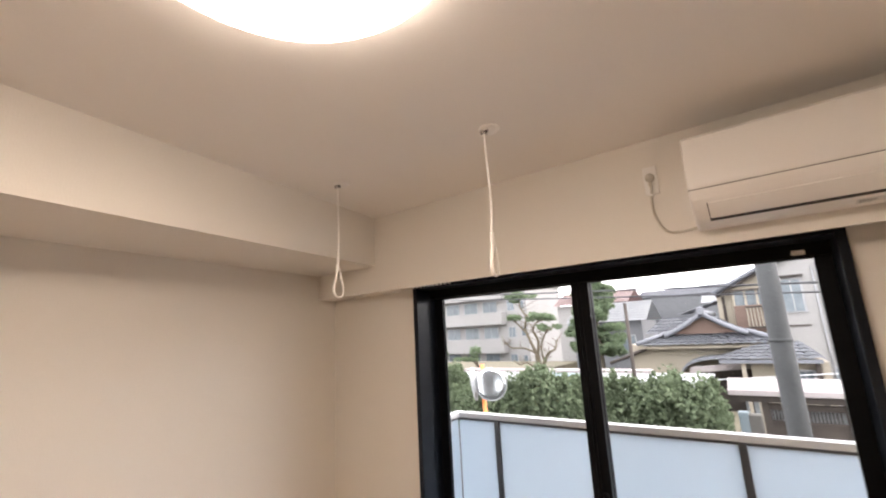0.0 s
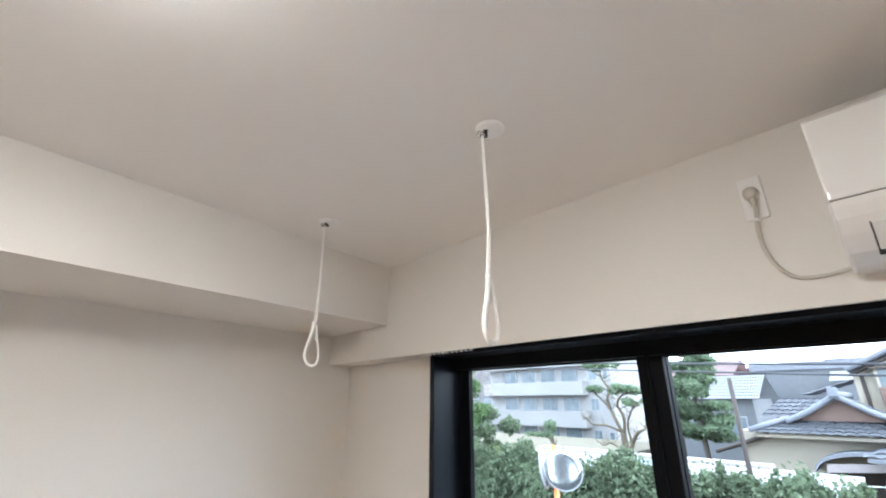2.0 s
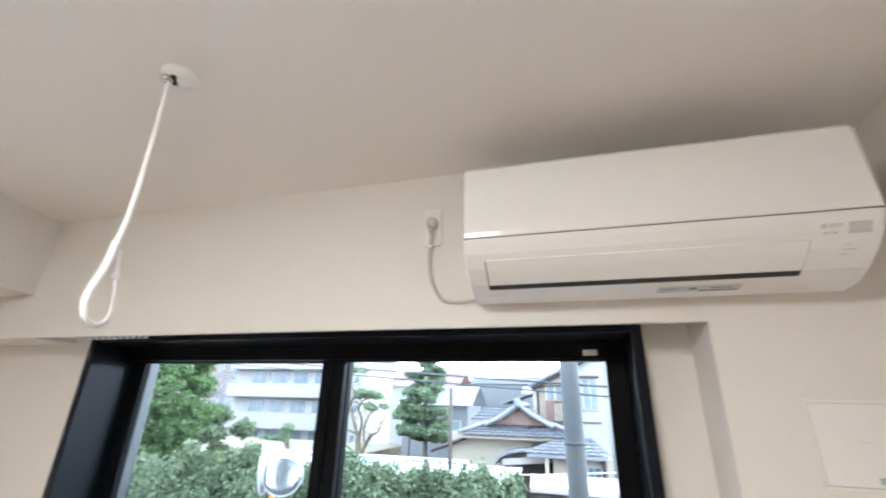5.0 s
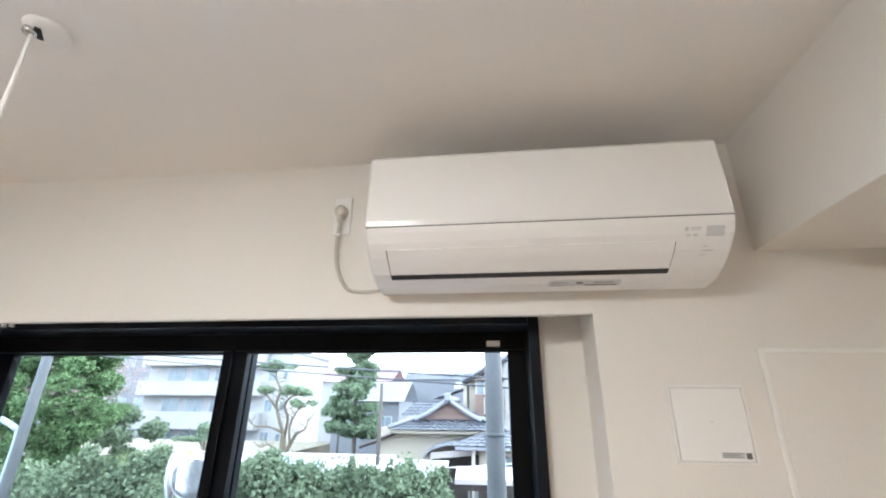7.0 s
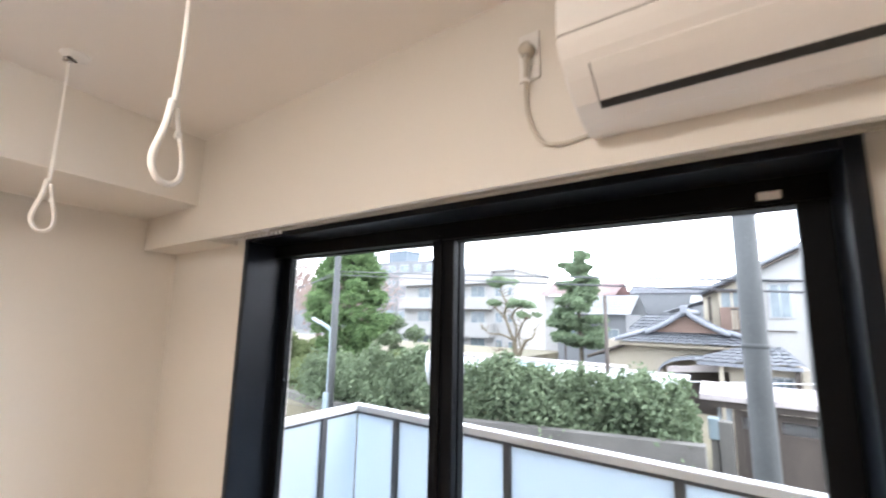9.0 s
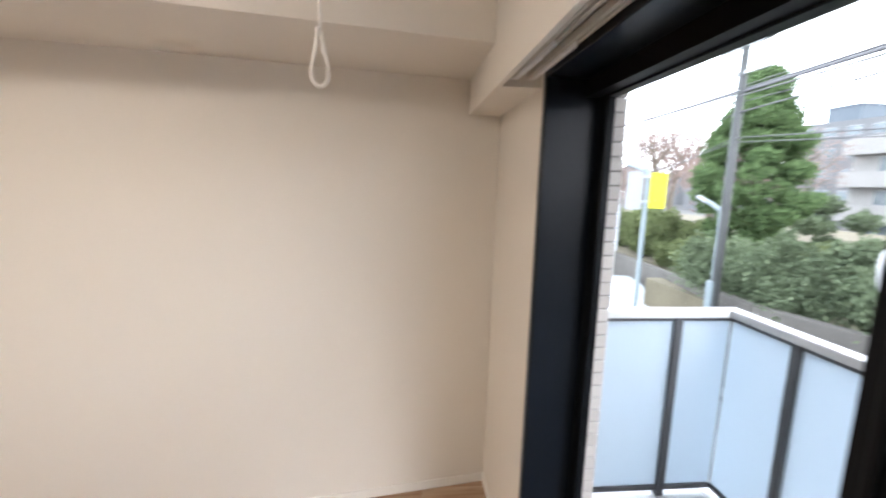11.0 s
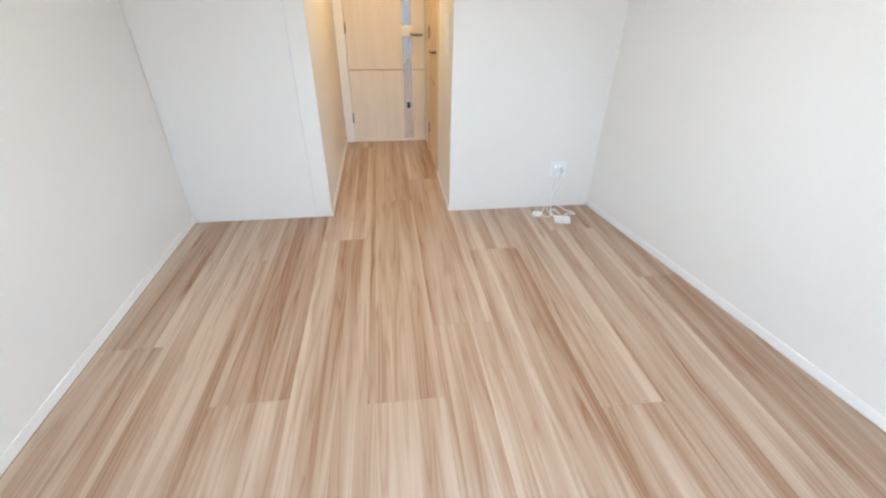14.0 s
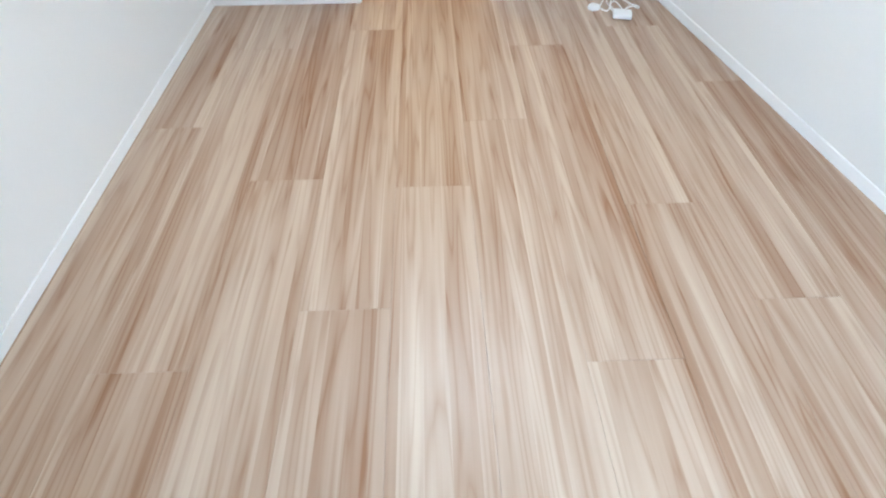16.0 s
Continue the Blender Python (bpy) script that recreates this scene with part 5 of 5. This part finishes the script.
hroof("porch_roof", ((0.55, 18.4, 0.47), (0.55, 20.4, 0.47), (1.75, 20.4, 0.86), (1.75, 19.8, 0.86)), "grey porch roof", 5, 0.34)
hroof("porch_roof", ((3.30, 18.4, 0.47), (3.30, 20.4, 0.47), (2.86, 20.4, 0.92), (2.86, 19.8, 0.92)), "grey porch roof", 5, 0.34)
part("porch_fascia", move(box(0.62, 18.42, 0.34, 3.24, 18.52, 0.45), H0), ROOF_TILE, house, "grey porch gutter")
part("porch_wall", move(box(1.45, 18.95, GROUND, 3.2, 20.4, 0.40), H0), PLASTER, house)
part("porch_wall", move(box(3.2, 18.7, GROUND, 3.38, 20.4, 0.36), H0), PLASTER, house)
for x in (1.20, 2.05, 3.05):
    part("post", move(box(x, 18.55, GROUND, x + 0.12, 18.67, 0.38), H0), PLASTER if x < 2 else DARK_WOOD, house)
window_part(house, 1.7 + 2.6, 18.95 - 20.5, -0.45 - GROUND, 0.8, 0.5, 3)

tall = thing("two_storey_house", (0.6, 26.0, GROUND), "cream two-storey house with a wooden window bay", "house")
T0 = Matrix.Translation((-0.6, -26.0, -GROUND))
UPRIGHT = T0 @ Matrix.Translation((0, 32, 0)) @ Matrix.Rotation(radians(90), 4, "X")
part("wall", move(prism([(0.40, GROUND), (2.60, GROUND), (2.60, 3.95), (0.40, 2.85)], 0, 6.0), UPRIGHT), PLASTER, tall, "cream plaster wall")
part("wall", move(prism([(2.60, GROUND), (7.90, GROUND), (7.90, 2.95), (4.2, 4.80), (2.60, 3.95)], 0, 6.05), UPRIGHT), WHITE_WALL, tall, "off-white plaster wall")
for face in (((0.32, 25.55, 2.95), (0.32, 32, 2.95), (4.2, 32, 5.0), (4.2, 25.55, 5.0)), ((8.1, 25.55, 2.95), (8.1, 32, 2.95), (4.2, 32, 5.0), (4.2, 25.55, 5.0))):
    part("roof", move(tiled_slope(*face, rows=10), T0), ROOF_TILE, tall, "grey tiled roof")
for s in (-1, 1):
    part("verge", move(tube([(4.2 + s * 3.9, 25.5, 3.0), (4.2, 25.5, 5.06)], 0.10, 7), T0), ROOF_TILE, tall)
    part("verge_board", move(tube([(4.2 + s * 3.8, 25.62, 2.84), (4.2, 25.62, 4.86)], 0.07, 6), T0), DARK_WOOD, tall)
part("corner_post", move(box(0.60, 25.93, 1.6, 0.72, 26.0, 2.85), T0), DARK_WOOD, tall)
part("window_bay", move(box(1.05, 25.60, 1.15, 2.50, 25.98, 2.35, 0.02), T0), GABLE_WOOD, tall, "wooden window bay")
part("bay_roof", move(box(0.95, 25.5, 3.02, 2.58, 26.0, 3.10, 0.02), T0), DARK_WOOD, tall)
part("bay_window", move(box(1.10, 25.75, 2.36, 2.45, 25.98, 3.02), T0), FAR_GLASS, tall, "glazed upper bay")
for x in (1.05, 1.50, 1.95, 2.42):
    part("bay_post", move(box(x, 25.62, 2.35, x + 0.08, 25.74, 3.02), T0), PLASTER, tall)
for i in range(7):
    part("bay_slat", move(box(1.50 + 0.13 * i, 25.52, 1.35, 1.555 + 0.13 * i, 25.58, 2.25), T0), PLASTER, tall)
for z in (1.30, 2.22):
    part("bay_rail", move(box(1.46, 25.50, z, 2.38, 25.599, z + 0.07), T0), DARK_WOOD, tall)
window_part(tall, 3.27 - 0.6, -0.06, 1.95 - GROUND, 0.70, 1.40)
part("window_hood", move(box(2.80, 25.6, 3.48, 3.75, 25.94, 3.55), T0), DARK_WOOD, tall)
window_part(tall, 4.6 - 0.6, -0.06, -1.6 - GROUND, 0.9, 1.1)
part("string_course", move(box(2.75, 25.90, 1.30, 3.7, 25.948, 1.36), T0), DARK_WOOD, tall)
for x in (4.1, 4.35):
    part("pipe", move(tube([(x, 25.88, -2.0), (x, 25.88, 3.9)], 0.035, 6), T0), FAR_FRAME, tall)
back_wing = thing("back_house", (-0.6, 29.0, GROUND), "small tiled house roof behind the garden house", "house")
part("wall", box(-0.7, 0, 0, 0.95, 3.0, 5.1), PLASTER, back_wing)
part("roof", tiled_slope((-1.1, -0.3, 5.35), (-1.1, 3.2, 5.35), (1.0, 3.2, 6.05), (1.0, -0.3, 6.05), 5), ROOF_TILE, back_wing)
mid_house = thing("grey_house", (-9.0, 32.0, GROUND), "pale grey neighbouring houses behind the garden", "house")
part("wall", box(0, 0, 0, 4.6, 5, 5.2), HAZE_BLOCK, mid_house)
part("roof", gable_roof(0, 4.6, 0, 5, 5.2, 6.6, 0.4, "x", 8), TIN, mid_house)
for i in range(3):
    window_part(mid_house, 0.9 + 1.4 * i, 0, 3.2, 0.8, 1.0)
white_house = thing("white_house", (-13.2, 40.0, GROUND), "white house with a red-edged roof beside the flats", "house")
part("wall", box(0, 0, 0, 6, 6, 6.9), WHITE_WALL, white_house)
part("roof", gable_roof(0, 6, 0, 6, 6.9, 8.2, 0.4, "x", 8), surface("red_brown_roof", (0.30, 0.22, 0.21), (0.38, 0.29, 0.28), 0.7), white_house)
for i in range(2):
    window_part(white_house, 1.5 + 2.6 * i, 0, 4.6, 1.2, 1.1)

# low sheds between hedge and house
shed = thing("garden_shed", (-8.0, 15.0, GROUND - 0.18), "long low shed with a pale blue tin roof behind the hedge", "shed")
part("wall", box(0, 0.1, 0, 8.5, 1.3, 3.19), PLASTER, shed)
for x0, x1, m in ((-0.2, 3.25, TIN), (3.27, 4.75, BLUE_TIN), (4.77, 6.95, TIN), (6.97, 8.62, TIN)):
    part("roof_sheet", extrude_x([(-0.15, 3.19), (-0.15, 3.23), (1.45, 3.60), (1.45, 3.56)], x0, x1), m, shed)
part("ridge_cap", box(-0.2, 1.38, 3.56, 6.9, 1.9, 3.68, 0.02), PINK_TILE, shed, "pinkish ridge cap")
# gate by the street
gate = thing("street_gate", (1.0, 13.4, GROUND), "roofed wooden street gate with dark lattice panels", "gate")
part("roof", extrude_x([(-0.2, 3.34), (-0.2, 3.38), (0.45, 3.60), (1.1, 3.38), (1.1, 3.34), (0.45, 3.55)], 0.09, 3.10), PINK_TILE, gate, "pale pinkish tiled gate roof")
part("roof_edge", box(0.09, -0.22, 3.30, 3.10, -0.16, 3.42, 0.01), PINK_TILE, gate)
part("fascia", box(0.14, -0.12, 3.16, 3.05, -0.06, 3.29), DARK_WOOD, gate)
for x, w, m in ((0.38, 0.05, SIGN_WHITE), (0.53, 0.09, SIGN_WHITE), (0.66, 0.14, DARK_WOOD), (1.30, 0.13, DARK_WOOD), (2.02, 0.10, DARK_WOOD), (2.85, 0.14, DARK_WOOD)):
    part("post", box(x, 0.02, 0, x + w, 0.16, 3.2), m, gate)
for x0, x1 in ((0.80, 1.30), (1.43, 2.02), (2.12, 2.85)):
    part("panel", box(x0, 0.08, 0.2, x1, 0.11, 2.72), DARK_WOOD, gate)
    part("panel_rail", box(x0, 0.04, 2.99, x1, 0.079, 3.12), DARK_WOOD, gate)
    part("panel_rail", box(x0, 0.05, 2.70, x1, 0.12, 2.76), DARK_WOOD, gate)
    part("panel_back", box(x0, 0.14, 2.74, x1, 0.16, 2.99), SIGN_WHITE, gate, "pale board behind the slats")
    for i in range(int((x1 - x0) / 0.06)):
        part("slat", box(x0 + 0.02 + 0.06 * i, 0.09, 2.76, x0 + 0.042 + 0.06 * i, 0.11, 2.99), DARK_WOOD, gate)
gwall = tagged(part("gate_wall", box(1.25, 12.6, GROUND, 4.5, 12.8, -2.0, 0.02), CONCRETE), "grey garden wall beside the gate", "wall", kind="structure")
for x, w, top, m, name, label in ((1.34, 0.09, -0.15, LAMP_BLUE, "water_tank", "small pale blue tank on a stand beside the gate"), (1.53, 0.12, -0.19, CONCRETE, "gate_pillar", "short grey concrete pillar beside the gate")):
    stand = thing(name, (x, 12.7, -2.0), label, "tank" if w < 0.1 else "pillar")
    part("block", box(-w, -0.12, 1.45 if w < 0.1 else 0.0, w, 0.12, top + 2.0, 0.02), m, stand)
    if w < 0.1:
        part("leg", box(-0.06, -0.08, 0, 0.06, 0.08, 1.45), CONCRETE, stand)

# ---- poles, mirror, signs, wires ----
up = thing("utility_pole", (2.07, 7.4, GROUND), "grey concrete utility pole at the street", "utility pole")
part("shaft", lathe([(0.112, 0), (0.104, 3.5), (0.092, 10.5)], 20), POLE_GREY, up)
for z in (1.9, 2.3, 4.7, 6.0):
    part("band", move(lathe([(0.100, 0), (0.110, 0.005), (0.110, 0.035), (0.100, 0.04)], 20), Matrix.Translation((0, 0, z))), POLE_GREY, up)
wp = thing("wooden_pole", (-1.5, 16.0, -1.25), "thin dark wooden pole behind the hedge", "pole")
part("shaft", tube([(0, 0, 0.0), (0, 0, 3.7)], [0.07, 0.05], 8), DARK_WOOD, wp)
wp2 = thing("wooden_pole", (-6.7, 27.0, GROUND), "thin dark wooden pole in the garden", "pole")
part("shaft", tube([(0, 0, 0), (0, 0, 5.6)], [0.07, 0.05], 8), DARK_WOOD, wp2)
mp = thing("road_mirror", (-3.04, 9.5, GROUND), "orange street pole with two round convex traffic mirrors", "traffic mirror")
part("pole", tube([(0, 0, 0), (0, 0, 4.28)], 0.045, 12), ORANGE, mp)
part("pole_sleeve", tube([(0, 0, 2.2), (0, 0, 3.28)], 0.048, 12), SIGN_WHITE, mp)
for dx, turn, tilt in ((0.25, 24, 6), (-0.15, -66, 6)):
    at = Matrix.Translation((dx, -0.12, 3.89)) @ Matrix.Rotation(radians(turn), 4, "Z") @ Matrix.Rotation(radians(90 + tilt), 4, "X")
    dish = [(0.325 * math.sin(a), 0.06 * math.cos(a)) for a in (math.pi / 2 * (1 - i / 10) for i in range(11))]
    head = part("mirror", move(lathe(dish, 40), at), ROAD_MIRROR, mp, "round convex mirror")
    part("rim", move(lathe([(0.315, -0.012), (0.343, -0.012), (0.343, 0.016), (0.326, 0.018), (0.324, 0.0)], 40), at), GREY_PLASTIC, mp, "grey mirror rim")
    part("back", move(lathe([(0.10, -0.06), (0.305, -0.012), (0.10, -0.012)], 32), at), GREY_PLASTIC, mp)
    part("arm", tube([(0, 0, 3.89), (dx, -0.06, 3.89)], 0.02, 8), GREY_PLASTIC, mp)
far_pole = thing("utility_pole", (-7.85, 10.8, GROUND), "grey utility pole with crossarms far along the street", "utility pole")
part("shaft", lathe([(0.115, 0), (0.085, 9.2)], 16), POLE_GREY, far_pole)
for z in (7.6, 8.2, 8.7):
    part("crossarm", box(-0.75, -0.04, z, 0.75, 0.04, z + 0.08), GREY_PLASTIC, far_pole)
    for x in (-0.65, -0.3, 0.3, 0.65):
        part("insulator", move(lathe([(0.02, 0), (0.05, 0.05), (0.02, 0.14)], 10), Matrix.Translation((x, 0, z + 0.08))), SIGN_WHITE, far_pole)


def street_light(x, y, top, arm, label):
    t = thing("street_lamp", (x, y, GROUND), label, "street lamp")
    h = top - GROUND
    part("pole", tube(smooth([(0, 0, 0), (0, 0, h * 0.6), (0.0, 0, h - 0.25), (arm * 0.25, 0, h - 0.05), (arm, 0, h + 0.12)]), 0.055, 10), LAMP_BLUE, t)
    part("lamp_head", move(box(-0.22, -0.07, -0.03, 0.22, 0.07, 0.05, 0.025), Matrix.Translation((arm * 1.25, 0, h + 0.14)) @ Matrix.Rotation(radians(-20 if arm > 0 else 20), 4, "Y")), SIGN_WHITE, t)
    return t


sl = street_light(-8.2, 8.95, 2.25, -0.85, "pale blue street lamp carrying sign boards")
FACE = Matrix.Rotation(radians(55), 4, "Z")
part("yellow_sign", move(box(0.08, -0.09, 4.47, 0.43, -0.06, 5.32, 0.005), FACE), YELLOW, sl, "bright yellow sign board")
part("white_sign", move(box(-0.44, -0.09, 4.42, -0.08, -0.06, 5.34, 0.005), FACE), SIGN_WHITE, sl, "pale blank sign board")
for z in (4.6, 5.2):
    part("clamp", move(box(-0.12, -0.06, z, 0.14, 0.06, z + 0.05), FACE), GREY_PLASTIC, sl)
sl2 = street_light(-7.9, 11.0 - 0.25, 1.35, -0.55, "pale blue street lamp by the retaining wall")
part("cabinet", box(-0.10, -0.10, 1.4, 0.10, 0.10, 2.7, 0.02), LAMP_BLUE, sl2)
board2 = thing("street_sign", (-9.6, 9.0, GROUND), "narrow white street sign board", "sign")
part("pole", tube([(0, 0, 0), (0, 0, 3.9)], 0.03, 8), GREY_PLASTIC, board2)
part("board", box(-0.18, -0.03, 3.2, 0.18, 0.0, 4.5, 0.005), SIGN_WHITE, board2)


def wire(p, q, sag, r=0.012):
    a, b = Vector(p), Vector(q)
    pts = [a.lerp(b, k / 14) - Vector((0, 0, sag * 4 * (k / 14) * (1 - k / 14))) for k in range(15)]
    return tagged(part("power_line", tube(pts, r, 5), WIRE), "thin dark overhead power line across the street", "cable", "power lines")


P2 = (-7.85, 10.8)
for dz, dy, r in ((0.0, 0.0, 0.034), (0.09, 0.12, 0.022), (-0.10, -0.06, 0.018), (0.20, 0.2, 0.012), (-0.2, 0.1, 0.012)):
    wire((-32, 19.1 + dy, 6.25 + dz), (8, 5.4 + dy, 2.74 + dz), 0.12, r)
for zl, zm, zr, r in ((4.3, 3.55, 2.9, 0.016), (1.5, 2.98, 1.68, 0.012), (2.4, 2.88, 1.58, 0.010), (5.3, 5.05, 5.0, 0.012)):
    wire((-32, 19.1, zl), (P2[0], P2[1], zm), 0.3, r)
    wire((P2[0], P2[1], zm), (8, 5.4, zr), 0.04, r)
drop_line = tagged(part("service_line", tube([(-0.36, 15.0, 0.15), (1.3, 15.0, 0.25), (3.6, 15.0, 0.44)], 0.012, 6), RAIL_ALU), "pale service line stretched before the porch", "cable")

# parked white car far along the street
car = thing("parked_car", pose(-13.0, 11.0, GROUND, 0, 0, -9), "white parked car at the street edge", "car")
prof = [(-2.1, 0.35), (-2.1, 0.85), (-1.75, 1.0), (-1.15, 1.05), (-0.55, 1.52), (0.9, 1.55), (1.7, 1.1), (2.1, 1.0), (2.15, 0.4)]
cb = extrude_x(prof, -0.82, 0.82)
bmesh.ops.bevel(cb, geom=cb.edges[:], offset=0.06, segments=2, affect="EDGES")
part("body", move(cb, Matrix.Rotation(radians(90), 4, "Z")), CAR_WHITE, car)
cg = extrude_x([(-1.08, 1.08), (-0.55, 1.47), (0.85, 1.49), (1.5, 1.12)], -0.835, 0.835)
part("windows", move(cg, Matrix.Rotation(radians(90), 4, "Z")), CAR_GLASS, car)
for x in (-1.35, 1.35):
    for y in (-0.80, 0.62):
        wheel = part("wheel", move(lathe([(0.05, 0), (0.30, 0), (0.32, 0.03), (0.32, 0.15), (0.30, 0.18), (0.05, 0.18)], 24), Matrix.Translation((x, y + 0.18, 0.32)) @ Matrix.Rotation(radians(90), 4, "X")), RUBBER, car)

# the town and hills in the distance
rt = np.random.default_rng(77)
for i in range(46):
    x = rt.uniform(-170, 40)
    y = rt.uniform(75, 150)
    w, h = rt.uniform(6, 14), rt.uniform(6.5, 10.5) + (y - 70) * 0.02
    b = thing("far_house", (x, y, GROUND), "small pale house in the hazy distance", "house", "far houses")
    part("wall", box(-w / 2, 0, 0, w / 2, 8, h), HAZE_BLOCK, b)
    part("roof", gable_roof(-w / 2, w / 2, 0, 8, h, h + 1.6, 0.4, "x", 2), TIN if i % 3 else ROOF_TILE, b)
# towers share the hills' colour, with the haze in it
for x, y, w, h in ((-176, 200, 15, 44), (-196, 205, 13, 34), (-160, 210, 18, 30)):
    b = thing("far_tower", (x, y, GROUND), "tower block in the distance, coloured the blue-grey of haze", "building", "far towers")
    part("wall", box(-w / 2, 0, 0, w / 2, 14, h), HAZE_BLUE, b)
    part("roof", box(-w / 2 - 0.3, -0.3, h, w / 2 + 0.3, 14.3, h + 0.8), HAZE_BLUE, b)
bm = bmesh.new()
prev = None
for i in range(121):
    a = radians(-75 + 150 * i / 120)
    x, y = 1300 * math.sin(a), 1300 * math.cos(a)
    z = 42 + 22 * math.sin(i * 0.21) + 12 * math.sin(i * 0.53 + 1) + 6 * math.sin(i * 1.3)
    cur = (bm.verts.new((x, y, GROUND)), bm.verts.new((x, y, GROUND + z)))
    if prev:
        bm.faces.new((prev[0], cur[0], cur[1], prev[1]))
    prev = cur
tagged(part("backdrop", bm, HAZE_BLUE), "hills on the horizon, coloured the pale blue of haze", "hills", kind="structure")

# ---- floor, board by board ----
floor = tagged(part("floor", prism([(left_x(-0.15) - 0.38, -0.15), (RIGHT_X + 0.1, -0.15), (RIGHT_X + 0.1, 3.70), (left_x(3.70) - 0.38, 3.70)], -0.15, -0.006), JOINT), "light brown wood-grain board floor with satin sheen", "floor", kind="structure")
hall_floor = tagged(part("floor_hall", box(HALL_X0 - 0.1, HALL_Y - 0.12, -0.15, HALL_X1 + 0.1, -0.15, -0.006), JOINT), "brown wood-grain corridor floor", "floor", kind="structure")
BW, BL = 0.3285, 1.99
ENDS = {-3: 2.00, -2: 1.15, -1: 1.02, 0: 2.38, 1: 1.905, 2: 0.60, 3: 1.31, 4: 1.765, 5: 0.375, 6: 1.70, 7: 0.58, 8: 1.31}
X_FIRST = 0.113                           # the edge of board row 0
meshes = {}


def board_mesh(w, length):
    key = (round(w, 3), round(length, 3))
    if key not in meshes:
        bm = box(0, 0, -0.006, w - 0.0006, length - 0.0008, 0.0, 0.0)
        bmesh.ops.bevel(bm, geom=[e for e in bm.edges if min(v.co.z for v in e.verts) > -0.001], offset=0.0007, segments=1, affect="EDGES")
        me = bpy.data.meshes.new("floor_board")
        bm.to_mesh(me)
        bm.free()
        me.materials.append(BOARD)
        meshes[key] = me
    return meshes[key]


for row, end in ENDS.items():
    x0 = X_FIRST + row * BW
    x1 = min(x0 + BW, RIGHT_X + 0.02)
    wall_lo = max(-0.02, (0.002 - x1) / LEFT_SLOPE)   # where the skew wall lets this row begin
    y = end - 3 * BL
    while y < WIN_Y + 0.02:
        lo, hi = y, y + BL
        in_hall = x1 > HALL_X0 - 0.05 and x0 < HALL_X1 + 0.05
        hi = min(hi, WIN_Y + 0.02)
        room_lo = max(lo, wall_lo)
        clipped = in_hall and (x0 < HALL_X0 - 0.05 or x1 > HALL_X1 + 0.05)
        if in_hall and not clipped:
            room_lo = max(lo, HALL_Y - 0.06)
        if hi - room_lo > 0.02:
            share("floor_board", board_mesh(x1 - x0, hi - room_lo), floor, Matrix.Translation((x0, room_lo, 0)))
        hall_lo, hall_hi = max(lo, HALL_Y - 0.06), min(hi, wall_lo)
        if clipped and hall_hi - hall_lo > 0.02:
            a, b = max(x0, HALL_X0 - 0.05), min(x1, HALL_X1 + 0.05)
            share("floor_board", board_mesh(b - a, hall_hi - hall_lo), floor, Matrix.Translation((a, hall_lo, 0)))
        y += BL
